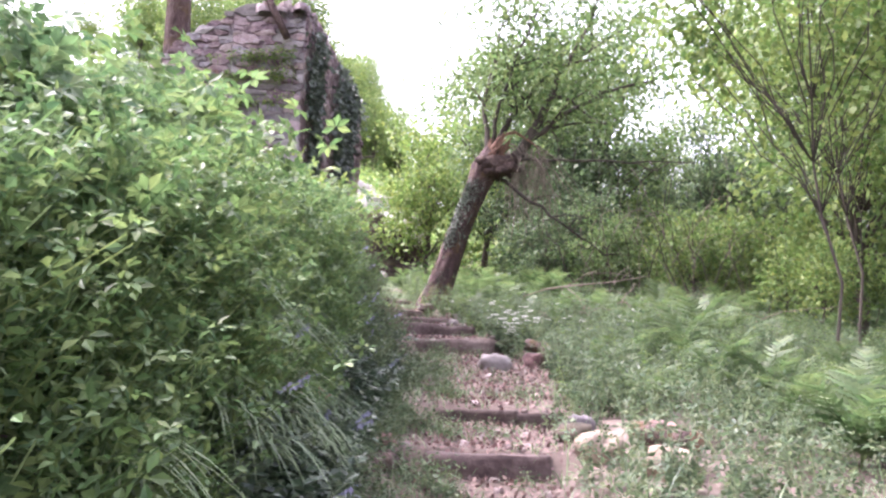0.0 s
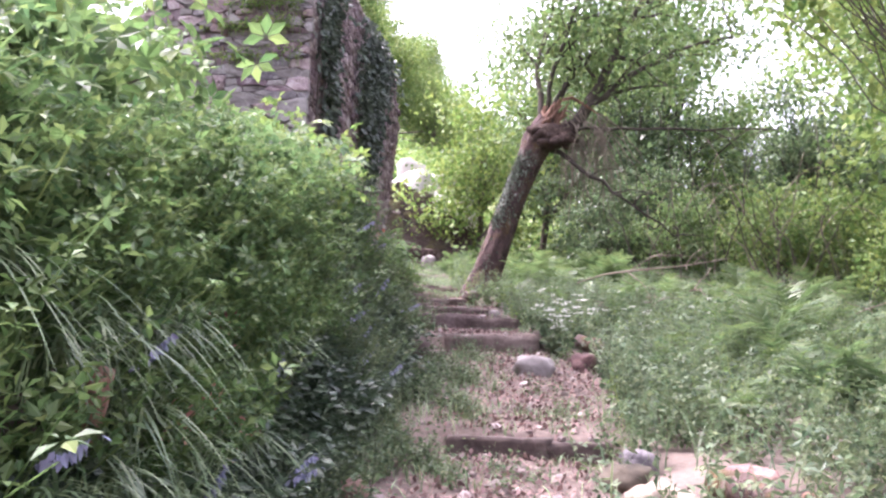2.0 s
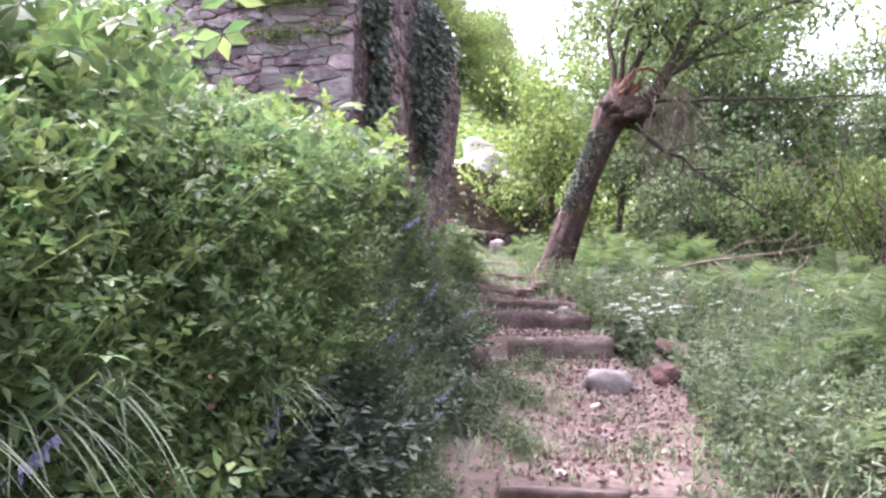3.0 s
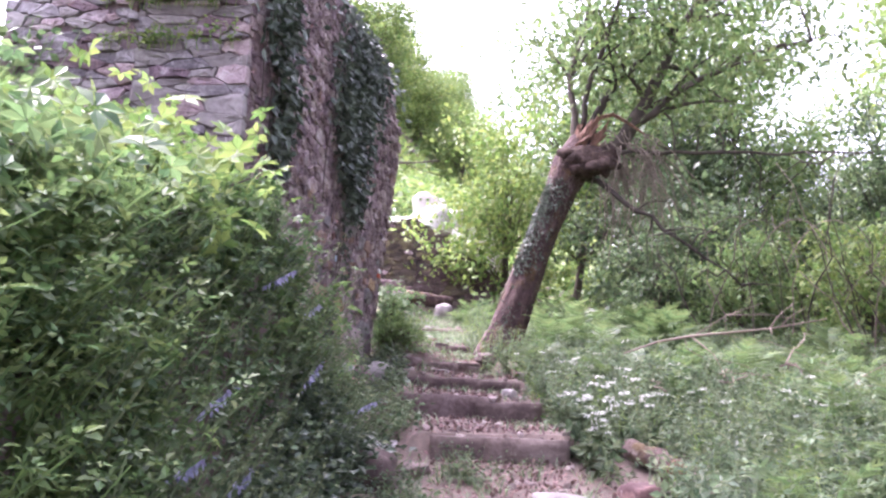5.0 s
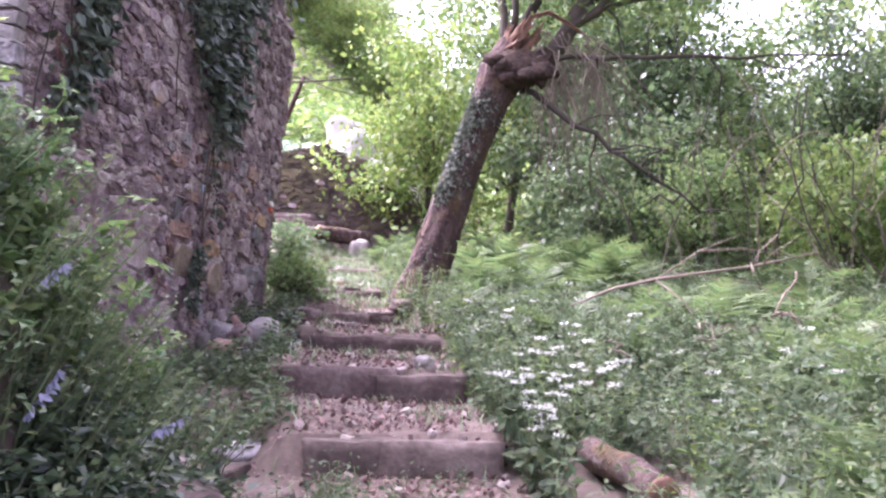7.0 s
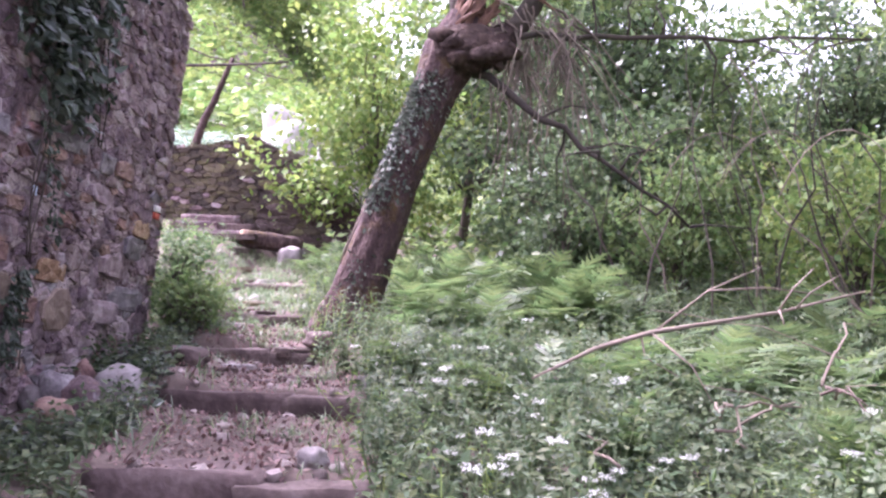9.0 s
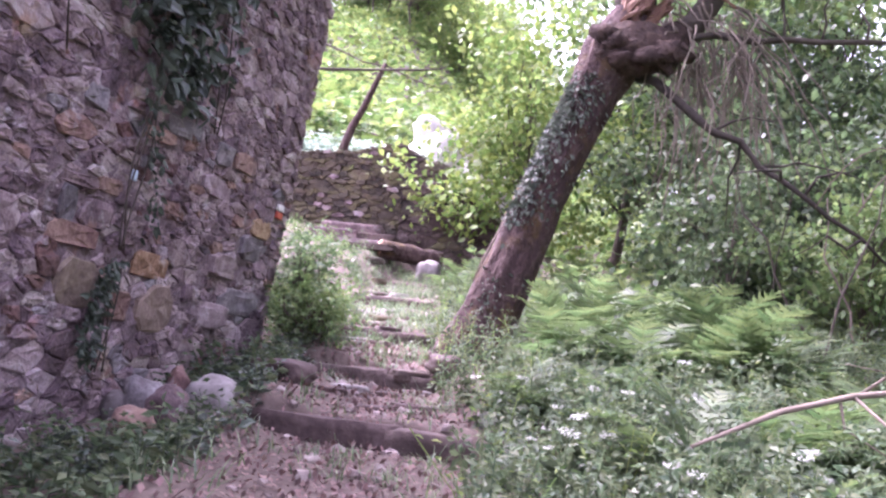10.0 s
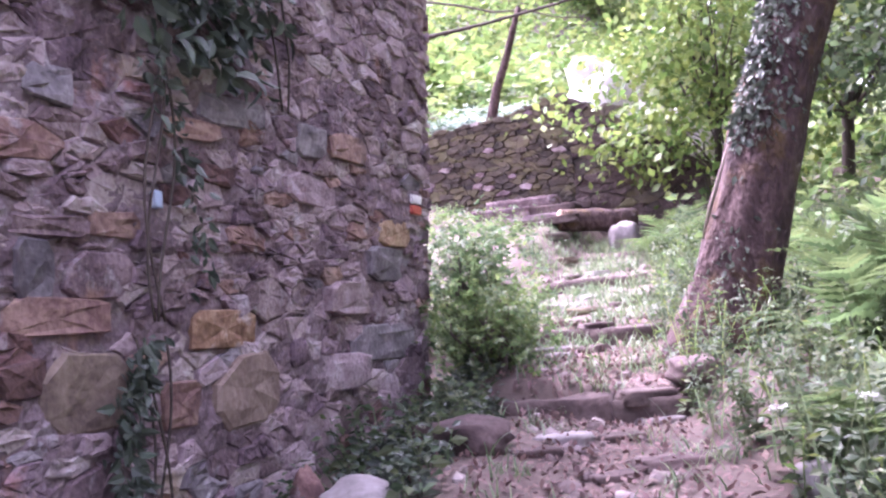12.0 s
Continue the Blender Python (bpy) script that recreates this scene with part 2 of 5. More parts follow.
def leaves(P, size, out=None, droop=0.15, spread=1.0, tv=LEAF_V, tf=LEAF_F, up=0.7, gen=rng):
    """Leaf shapes at the points P, pointing along out with a random spread."""
    P = np.asarray(P, float)
    n = len(P)
    d = gen.normal(size=(n, 3)) * spread
    if out is not None:
        d += out
    d[:, 2] -= droop
    d /= np.linalg.norm(d, axis=1)[:, None] + 1e-9
    nn = gen.normal(size=(n, 3)) * 0.55 + [0, 0, up]
    y = np.cross(nn, d)
    y /= np.linalg.norm(y, axis=1)[:, None] + 1e-9
    z = np.cross(d, y)
    s = (np.asarray(size) * gen.uniform(0.6, 1.35, n))[:, None, None]
    v = P[:, None] + s * (tv[None, :, 0:1] * d[:, None] + tv[None, :, 1:2] * y[:, None] + tv[None, :, 2:3] * z[:, None])
    f = tf[None] + (np.arange(n) * len(tv))[:, None, None]
    return v.reshape(-1, 3), f.reshape(-1, 4)


def blades(P, length, width, gen=rng, lean=0.5, out=None, seg=4, droop=0.55):
    """Arching grass blades, each a strip of quads."""
    P = np.asarray(P, float)
    n = len(P)
    a = gen.uniform(0, 2 * np.pi, n)
    h = np.stack([np.cos(a), np.sin(a), np.zeros(n)], 1)
    if out is not None:
        h = h * 0.55 + out
    side = np.stack([-h[:, 1], h[:, 0], np.zeros(n)], 1)
    side /= np.linalg.norm(side, axis=1)[:, None] + 1e-9
    L = length * gen.uniform(0.55, 1.25, n)
    le = lean * gen.uniform(0.5, 1.6, n)
    rows = []
    for k in range(seg + 1):
        s = k / seg
        c = P + h * (L * le * s ** 1.6)[:, None] + np.array([0, 0, 1.0]) * (L * (s - droop * le * s ** 2.4))[:, None]
        w = (width * (1 - s ** 2) * 0.5 + 0.0006)
        rows += [c - side * w, c + side * w]
    v = np.stack(rows, 1)
    q = np.array([[2 * k, 2 * k + 1, 2 * k + 3, 2 * k + 2] for k in range(seg)])
    f = q[None] + (np.arange(n) * 2 * (seg + 1))[:, None, None]
    return v.reshape(-1, 3), f.reshape(-1, 4)


# ---------------- lie of the land ----------------
def step(d):
    d = np.clip(d, 0, 1)
    return d * d * (3 - 2 * d)


WAY_Y = [-8, 0, 5.8, 8, 9.4, 11, 12.4, 14.3, 16.1, 17.6, 19.7, 22.4, 26]
WAY_X = [0.1, 0.2, 0.25, 0.45, 0.62, 0.13, -0.2, -0.42, -0.84, -1.15, -1.42, -1.9, -2.2]
WAY_W = [0.6, 0.55, 0.46, 0.46, 0.48, 0.48, 0.55, 0.62, 0.46, 0.46, 0.48, 0.6, 0.6]
TREAD_Y = [-8, 0, 5.84, 5.91, 7.26, 7.33, 11.03, 11.1, 12.48, 12.55, 14.46, 14.53, 16.22, 16.29, 17.68, 17.75, 19.76, 19.83, 21.48, 21.55, 22.4, 24, 30]
TREAD_Z = [-1.1, 0, 0.76, 0.92, 1.0, 1.14, 1.66, 1.83, 1.9, 2.08, 2.13, 2.29, 2.36, 2.52, 2.7, 2.81, 3.1, 3.19, 3.43, 3.5, 3.62, 3.9, 4.8]


def fall(y):
    return np.interp(y, [-60, -8, 0, 10, 17, 24, 30, 60], [-5, -1.1, 0, 1.5, 2.65, 3.85, 4.9, 7.5])


def land(x, y):
    """Height of the ground."""
    x, y = np.asarray(x, float), np.asarray(y, float)
    cx, w = np.interp(y, WAY_Y, WAY_X), np.interp(y, WAY_Y, WAY_W)
    on = 1 - step((np.abs(x - cx) - w) / 0.25)
    bumps = 0.05 * np.sin(x * 2.3 + y * 1.1) * np.sin(y * 1.9 - x * 0.7) + 0.03 * np.sin(5.1 * x + 1.3 * y) * np.sin(4.3 * y)
    base = fall(y) + bumps * (0.4 + 0.6 * step((x - cx) - w)) - 0.04 * np.clip(x - 3, 0, 12) - 0.16 * step((cx - w - x) / 0.3) * step((y - 10.8) / 0.8) * (1 - step((y - 16.5) / 1.2))
    z = on * np.interp(y, TREAD_Y, TREAD_Z) + (1 - on) * base + on * bumps * 0.25
    d = -0.6 + 0.05 * np.sin(y * 2.1) - x
    bank = 1.2 * step(d / 0.56) + 0.45 * np.clip(d - 0.3, 0, 2.2) + 0.12 * np.clip(d - 2.5, 0, 40)
    keep = 1 - 0.93 * step((y - 9.4) / 1.3) * (1 - step((-x - 1.9) / 0.5))
    keep = keep * (1 - 0.85 * step((y - 15.5) / 2.5))
    z = z + bank * keep
    z = z + 0.17 * np.clip(-1.9 - x, 0, 3) * step((y - 18) / 3)
    hill = np.clip(y - 24.3, 0, 1) * 0.9 * step((-0.8 - x) / 1.6) + (0.13 + 0.2 * step((-3 - x) / 8)) * np.clip(y - 25, 0, 50) * step((2 - x) / 6) + 0.12 * np.clip(y - 27, 0, 60) * (1 - step((2 - x) / 6))
    return z + hill


def axis(fine0, fine1, stepsize, far, grow=1.22):
    a = list(np.arange(fine0, fine1 + 1e-6, stepsize))
    s, v = stepsize, fine1
    while v < far:
        s = min(s * grow, 12)
        v += s
        a.append(v)
    s, v, lo = stepsize, fine0, []
    while v > -far:
        s = min(s * grow, 12)
        v -= s
        lo.append(v)
    return np.array(lo[::-1] + a)


gx, gy = axis(-2.4, 2.6, 0.06, 160), axis(0, 24, 0.06, 160)
X, Y = np.meshgrid(gx, gy)
Z = land(X, Y)
ii, jj = np.meshgrid(np.arange(len(gy) - 1), np.arange(len(gx) - 1), indexing="ij")
q = ii * len(gx) + jj
ground = new("ground", raw_mesh("ground", np.stack([X, Y, Z], -1).reshape(-1, 3), np.stack([q, q + 1, q + len(gx) + 1, q + len(gx)], -1).reshape(-1, 4), EARTH, True))
tagged(ground, "brown earth and trodden path climbing through undergrowth", "ground", kind="structure")


# ---------------- ruined wall ----------------
def face_x(y, z):
    return -1.93 + 0.04 * (y - 11) + 0.05 * (z - 3.5) + step((y - 14) / 2.6) * (0.045 * (z - 3.9) - 0.05)


TOP_Y, TOP_Z = [11.05, 11.5, 13, 15, 16.0, 16.6], [5.9, 6.0, 6.08, 6.0, 5.8, 5.35]
b = Build()
ny, nz = 250, 210
gm = np.random.default_rng(14)
ys = np.linspace(11.24, 16.55, ny)
for sgn, dx in ((1, -0.013), (-1, -0.62)):
    yy, ss = np.meshgrid(ys, np.linspace(0, 1, nz), indexing="ij")
    zz = 1.2 + ss * (np.interp(yy, TOP_Y, TOP_Z) - 0.04 - 1.2)
    lump = sum(a_ * np.sin(yy * p_ + 2.3 * np.sin(zz * q_ * 0.7 + p_)) * np.sin(zz * q_ + 1.7 * np.sin(yy * p_ * 0.6 + q_)) for a_, p_, q_ in ((0.009, 4.1, 6.3), (0.008, 10.7, 17.0), (0.006, 25.0, 39.0)))
    v = np.stack([face_x(yy, zz) + dx + 0.006 + lump + gm.normal(size=yy.shape) * 0.003, yy, zz], -1).reshape(-1, 3)
    i, j = np.meshgrid(np.arange(ny - 1), np.arange(nz - 1), indexing="ij")
    k = i * nz + j
    f = np.stack([k, k + nz, k + nz + 1, k + 1], -1).reshape(-1, 4)
    b.add(v, f if sgn > 0 else f[:, ::-1])
n = ny * nz
edge = [[i * nz + nz - 1, (i + 1) * nz + nz - 1, n + (i + 1) * nz + nz - 1, n + i * nz + nz - 1] for i in range(ny - 1)]
edge += [[j, j + 1, n + j + 1, n + j] for j in range(nz - 1)]
edge += [[(ny - 1) * nz + j, n + (ny - 1) * nz + j, n + (ny - 1) * nz + j + 1, (ny - 1) * nz + j + 1] for j in range(nz - 1)]
b.f.append(np.array(edge))
wall_side = tagged(new("wall_side", b.mesh("wall_side", MORTAR, False)), "tall rubble stone wall of a ruined house", "wall", kind="structure")


def isl(name, ramp, **k):
    return mat(name, ramp, island=True, **k)


STONE_I = isl("rubble_stone_small", STONE_RAMP, scale=9, rough=0.9, bump=1.0, fine=55, random=0.34, hue=0.07, spots=LICHEN)
PEBBLE = isl("pebble", [(0.15, (0.1, 0.075, 0.068)), (0.5, (0.2, 0.16, 0.145)), (0.9, (0.36, 0.31, 0.285))], scale=5, rough=0.9, bump=0.5, fine=40, random=0.6, hue=0.04)


# ---------------- stones ----------------
def cells(u0, v0, u1, v1, area, flat, g, big=0.12, cut=0.08):
    """Irregular stone outlines that fill a rectangle: sites with reach of their own, each cut against its neighbours."""
    k = flat ** 0.5
    W, H = (u1 - u0) / k, (v1 - v0) * k
    n = int(W * H / area)
    r0 = (area / 3.14) ** 0.5
    P, R, miss = [], [], 0
    while len(P) < n and miss < 4000:
        r = r0 * (g.uniform(1.5, 2.3) if g.random() < big else g.uniform(0.45, 1.15))
        q = np.array([g.uniform(-0.05, W + 0.05), g.uniform(-0.05, H + 0.05)])
        if P and np.min(np.hypot(*(np.array(P) - q).T) - 0.82 * (np.array(R) + r)) < 0:
            miss += 1
            continue
        P.append(q), R.append(r)
    P, R = np.array(P), np.array(R)
    out = []
    for i in range(len(P)):
        m = 1.8 * R[i]
        poly = P[i] + m * np.array([[-1, -1], [1, -1], [1, 1], [-1, 1]], float)
        poly = np.clip(poly, [0, 0], [W, H])
        d = np.hypot(*(P - P[i]).T)
        for j in np.argsort(d)[1:18]:
            nrm = (P[j] - P[i]) / d[j]
            lim = d[j] / 2 + (R[i] ** 2 - R[j] ** 2) / (2 * d[j]) - 0.002
            h = (poly - P[i]) @ nrm - lim
            keep = []
            for a in range(len(poly)):
                b_ = (a + 1) % len(poly)
                if h[a] <= 0:
                    keep.append(poly[a])
                if h[a] * h[b_] < 0:
                    keep.append(poly[a] + (poly[b_] - poly[a]) * h[a] / (h[a] - h[b_]))
            poly = np.array(keep)
            if len(poly) < 3:
                break
        if len(poly) >= 3:
            e = np.hypot(*(np.roll(poly, -1, 0) - poly).T)
            poly = poly[e > 0.004] if (e > 0.004).sum() >= 3 else poly
            nx = np.roll(poly, -1, 0)
            poly = np.stack([poly * (1 - cut) + nx * cut, poly * cut + nx * (1 - cut)], 1).reshape(-1, 2)
            c = poly.mean(0)
            out.append((u0 + c[0] * k, v0 + c[1] / k, (poly - c) * [k, 1 / k]))
    return out


def cell_stone(poly, depth, g):
    """The stone of one outline: sides, worn edge and rough face. Columns u, v, n."""
    n = len(poly)
    tilt = g.normal(size=2) * 0.06
    poly = poly + g.normal(size=poly.shape) * 0.006
    n = len(poly)
    rings = []
    for sc, z, j in ((1.0, -0.04, 0), (1.01, depth - 0.011, 0.003), (0.93, depth, 0.0025), (0.5, depth + 0.002, 0.004)):
        q = poly * sc
        rings.append(np.concatenate([q, (z + (q @ tilt if z > 0 else 0 * q[:, 0]) + g.normal(size=n) * j)[:, None]], 1))
    v = np.concatenate(rings + [[[0, 0, depth + g.normal() * 0.005]]])
    f = [[r * n + i, r * n + (i + 1) % n, r * n + n + (i + 1) % n, r * n + n + i] for r in range(3) for i in range(n)]
    f += [[4 * n, 3 * n + i, 3 * n + (i + 1) % n, 3 * n + (i + 2) % n] for i in range(0, n, 2)]
    return v, np.array(f)


def lay_cells(parent, stones, place, depth, pick, single, g, label):
    """Lays outlined stones on a wall; those that are not single go into one joined rest."""
    loose = Build()
    for u, v, poly in stones:
        sv, sf = cell_stone(poly, depth * g.uniform(0.75, 1.35), g)
        m = place(u, v)
        if single(u, v):
            part("stone", raw_mesh("stone", sv, sf, pick(u, v)), parent, m=m)
        else:
            M4 = np.array(m)
            loose.add(sv @ M4[:3, :3].T + M4[:3, 3], sf)
    if loose.n:
        tagged(part("small_stones", loose.mesh("small_stones", STONE_I, False), parent, label), kind="stuff")


def stone_block(seed):
    """A unit stone: eight-sided, rough-faced, from the wall (n = 0) to its face (n = 1). Columns u, v, n."""
    g = np.random.default_rng(seed)
    c = g.uniform(0.1, 0.36, 8)
    o = np.array([[-0.5, -0.5 + c[0]], [-0.5 + c[1], -0.5], [0.5 - c[2], -0.5], [0.5, -0.5 + c[3]], [0.5, 0.5 - c[4]], [0.5 - c[5], 0.5], [-0.5 + c[6], 0.5], [-0.5, 0.5 - c[7]]])
    o = o + g.normal(size=o.shape) * 0.055
    rings = []
    for sc, n, j in ((1.0, 0.0, 0), (1.0, 0.62, 0.05), (0.84, 1.0, 0.12)):
        rings.append(np.concatenate([o * sc + g.normal(size=o.shape) * 0.02, (n + g.normal(size=(8, 1)) * j)], 1))
    f = [[r * 8 + i, r * 8 + (i + 1) % 8, r * 8 + 8 + (i + 1) % 8, r * 8 + 8 + i] for r in range(2) for i in range(8)]
    f += [[16, 17, 18, 19], [16, 19, 20, 23], [20, 21, 22, 23]]
    return np.concatenate(rings), np.array(f)


BLOCKS = [stone_block(i) for i in range(14)]

g = np.random.default_rng(3)


def on_side(y, z):
    return Matrix(((0, 0.05, 1, face_x(y, z) - 0.03), (1, 0, 0, y), (0, 1, -0.05, z), (0, 0, 0, 1)))


def side_stone(u, v):
    r = g.random()
    return RUST_STONE if r < 0.12 else GREY_STONE if r < 0.18 else STONE


stones = cells(11.15, 1.5, 16.62, 3.3, 0.0125, 2.0, g, 0.24, 0.1) + cells(11.15, 3.3, 16.62, 6.1, 0.0095, 2.5, g, 0.16, 0.1)
# the stones that stand out: middle y, middle z, length, height, kind
MARKED = [(13.81, 2.85, 0.34, 0.24, OLIVE_STONE), (14.68, 2.77, 0.46, 0.28, OLIVE_STONE), (13.69, 3.08, 0.42, 0.12, RUST_STONE), (14.52, 3.01, 0.4, 0.15, OCHRE_STONE),
          (14.24, 2.76, 0.2, 0.15, RUST_STONE), (16.15, 3.46, 0.4, 0.15, OCHRE_STONE), (13.62, 3.23, 0.14, 0.18, GREY_STONE), (13.88, 3.21, 0.29, 0.15, STONE),
          (16.0, 2.88, 0.8, 0.19, GREY_STONE), (15.39, 2.77, 0.68, 0.16, STONE), (15.69, 3.11, 0.7, 0.17, STONE), (16.1, 3.29, 0.6, 0.18, GREY_STONE),
          (14.62, 3.86, 0.46, 0.13, GREY_STONE), (15.61, 3.85, 0.4, 0.13, RUST_STONE), (15.25, 3.83, 0.26, 0.14, GREY_STONE), (15.24, 3.6, 0.5, 0.13, STONE),
          (14.36, 3.75, 0.33, 0.08, RUST_STONE), (14.51, 3.6, 0.25, 0.09, RUST_STONE), (13.96, 3.37, 0.23, 0.09, RUST_STONE), (13.66, 3.36, 0.32, 0.07, STONE), (13.69, 3.79, 0.2, 0.11, GREY_STONE)]
stones = [q for q in stones if q[1] + 0.02 < np.interp(q[0], TOP_Y, TOP_Z) and q[1] > land(face_x(q[0], q[1]) + 0.3, q[0]) - 0.15]
stones = [q for q in stones if not any(abs((q[0] - y_) / l_) ** 2.5 + abs((q[1] - z_) / h_) ** 2.5 < 0.2 for y_, z_, l_, h_, _ in MARKED)]
for y_, z_, l_, h_, m_ in MARKED:
    smooth_ = m_ is OLIVE_STONE
    c_ = g.uniform(0.1, 0.3, 8)
    if smooth_:
        c_ = g.uniform(0.22, 0.4, 8)
    o_ = np.array([[-0.5, -0.5 + c_[0]], [-0.5 + c_[1] * 0.7, -0.5], [0.5 - c_[2] * 0.7, -0.5], [0.5, -0.5 + c_[3]], [0.5, 0.5 - c_[4]], [0.5 - c_[5] * 0.7, 0.5], [-0.5 + c_[6], 0.5], [-0.5, 0.5 - c_[7]]]) * [l_, h_]
    sv, sf = cell_stone(o_, 0.045 if smooth_ else 0.04, g)
    part("stone", raw_mesh("stone", sv, sf, m_), wall_side, m=on_side(y_, z_))
lay_cells(wall_side, stones, on_side, 0.031, side_stone, lambda u, v: 13.2 < u and v < 3.9, g, "smaller rubble stones of the ruined wall")
caps = Build()
for y in np.arange(11.1, 16.5, 0.17):
    for dx in (-0.12, -0.34, -0.55):
        z = np.interp(y, TOP_Y, TOP_Z)
        m = Matrix.Translation((face_x(y, z) + dx + g.normal() * 0.03, y, z - 0.06)) @ pose(0, 0, 0, g.normal() * 6, g.normal() * 6, g.uniform(0, 180)) @ Matrix.Diagonal((0.24 * g.uniform(0.7, 1.3), 0.18, 0.08 * g.uniform(0.6, 1.8), 1))
        M4 = np.array(m)
        bl = BLOCKS[int(g.integers(14))]
        caps.add(bl[0] @ M4[:3, :3].T + M4[:3, 3], bl[1])
tagged(part("cap_stones", caps.mesh("cap_stones", STONE_I, False), wall_side, "loose stones on the broken wall top"), kind="stuff")

# the broken end wall that faces down the path
b = Build()
fx = np.linspace(-3.85, -1.98, 16)
topf = np.interp(fx, [-3.85, -3.6, -3.2, -2.7, -1.98], [4.85, 5.3, 5.6, 5.88, 5.9])
for k, y in enumerate((11.16, 11.7)):
    v = np.stack([np.stack([fx, np.full(16, y), np.full(16, 2.0)], 1), np.stack([fx, np.full(16, y), topf], 1)], 1).reshape(-1, 3)
    f = np.array([[2 * i, 2 * i + 2, 2 * i + 3, 2 * i + 1] for i in range(15)])
    b.add(v, f if k == 0 else f[:, ::-1])
b.f.append(np.array([[2 * i + 1, 2 * i + 3, 32 + 2 * i + 3, 32 + 2 * i + 1] for i in range(15)] + [[0, 1, 33, 32], [30, 62, 63, 31]]))
wall_end = tagged(new("wall_end", b.mesh("wall_end", MORTAR, False)), "broken end wall of a ruined house, pale corner stones", "wall", kind="structure")


def on_end(x, z):
    return Matrix(((1, 0, 0, x), (0, 0, -1, 11.178), (0, 1, 0, z), (0, 0, 0, 1)))


def end_stone(u, v):
    if u > -2.75 and v < 4.95 or u > -2.15:
        return (PALE_STONE, PALE_STONE, GREY_STONE, STONE)[int(g.integers(4))]
    return (STONE, PALE_STONE, STONE, GREY_STONE)[int(g.integers(4))]


stones = cells(-3.85, 2.6, -2.75, 6.0, 0.012, 2.6, g, 0.12, 0.09) + cells(-2.75, 2.6, -1.86, 4.95, 0.02, 3.4, g, 0.25, 0.06) + cells(-2.75, 4.95, -1.84, 6.0, 0.014, 2.6, g, 0.12, 0.09)
stones = [q for q in stones if q[1] + 0.03 < np.interp(q[0], [-3.85, -3.6, -3.2, -2.7, -1.85], [4.9, 5.35, 5.65, 5.95, 6.0]) and g.random() > (0.03 if q[0] < -2.75 else 0.0)]
lay_cells(wall_end, stones, on_end, 0.045, end_stone, lambda u, v: True, g, "rubble")
bm = Build()
bm.tube([(-2.3, 11.02, 6.02), (-2.2, 11.03, 5.8), (-2.05, 11.05, 5.5)], [0.045, 0.05, 0.05], 8, 0.1)
tagged(new("beam_stub", bm.mesh("beam_stub", BARK)), "dark weathered timber stub in the broken wall", "beam")

# dry stone terrace wall across the head of the path
b = Build()
bx = np.linspace(-7.0, -0.7, 20)
tz = np.interp(bx, [-7, -4.1, -3.3, -2.4, -1.9, -1.4, -0.7], [5.2, 5.5, 5.55, 5.74, 5.5, 5.1, 4.6])
for k, y in enumerate((23.3, 24.4)):
    v = np.stack([np.stack([bx, np.full(20, y), np.full(20, 3.0)], 1), np.stack([bx, np.full(20, y), tz], 1)], 1).reshape(-1, 3)
    f = np.array([[2 * i, 2 * i + 2, 2 * i + 3, 2 * i + 1] for i in range(19)])
    b.add(v, f if k == 0 else f[:, ::-1])
b.f.append(np.array([[2 * i + 1, 2 * i + 3, 40 + 2 * i + 3, 40 + 2 * i + 1] for i in range(19)] + [[0, 1, 41, 40], [38, 78, 79, 39]]))
wall_terrace = tagged(new("wall_terrace", b.mesh("wall_terrace", EARTH, False)), "low mossy dry stone terrace wall", "wall", kind="structure")
stones = [q for q in cells(-6.0, 3.5, -2.3, 5.75, 0.009, 2.2, g, 0.15, 0.12) + cells(-2.3, 3.5, -0.72, 5.6, 0.02, 2.2, g, 0.3, 0.12) if q[1] < np.interp(q[0], bx, tz) + 0.02 and q[1] > land(q[0], 23.0) - 0.15]
lay_cells(wall_terrace, stones, lambda x, z: Matrix(((1, 0, 0, x), (0, 0, -1, 23.335), (0, 1, 0, z), (0, 0, 0, 1))), 0.07, lambda u, v: (STEP_STONE if u > -2.3 and g.random() < 0.7 else MOSS_STONE) if g.random() < 0.96 else STONE, lambda u, v: u > -4.3, g, "mossy stones of the terrace wall")


def rock_mesh(name, size, seed, material, boxy=0.55, rough=0.07, cuts=6):
    """A weathered rock of the size given: between a box and an egg, with noise."""
    bm = bmesh.new()
    bmesh.ops.create_cube(bm, size=2.0)
    bmesh.ops.subdivide_edges(bm, edges=bm.edges[:], cuts=cuts, use_grid_fill=True)
    off = Vector((seed * 3.7, seed * 1.9, seed * 0.7))
    for v in bm.verts:
        c = v.co.copy()
        e = c.normalized() * (1.0 if boxy <= 0 else 1.15)
        c = c * boxy + e * (1 - boxy)
        c += c.normalized() * (noise.noise(c * 1.3 + off) * rough * 3 + noise.noise(c * 4 + off) * rough)
        v.co = (c.x * size[0] / 2, c.y * size[1] / 2, c.z * size[2] / 2)
    me = bpy.data.meshes.new(name)
    bm.to_mesh(me)
    bm.free()
    me.materials.append(material)
    me.polygons.foreach_set("use_smooth", [True] * len(me.polygons))
    return me


def rock(name, at, size, seed, material, label, category, rz=0.0, rx=0.0, ry=0.0, boxy=0.55, rough=0.07, group=""):
    ob = new(name, rock_mesh(name, size, seed, material, boxy, rough))
    ob.matrix_basis = pose(at[0], at[1], at[2], rx, ry, rz)
    return tagged(ob, label, category, group)


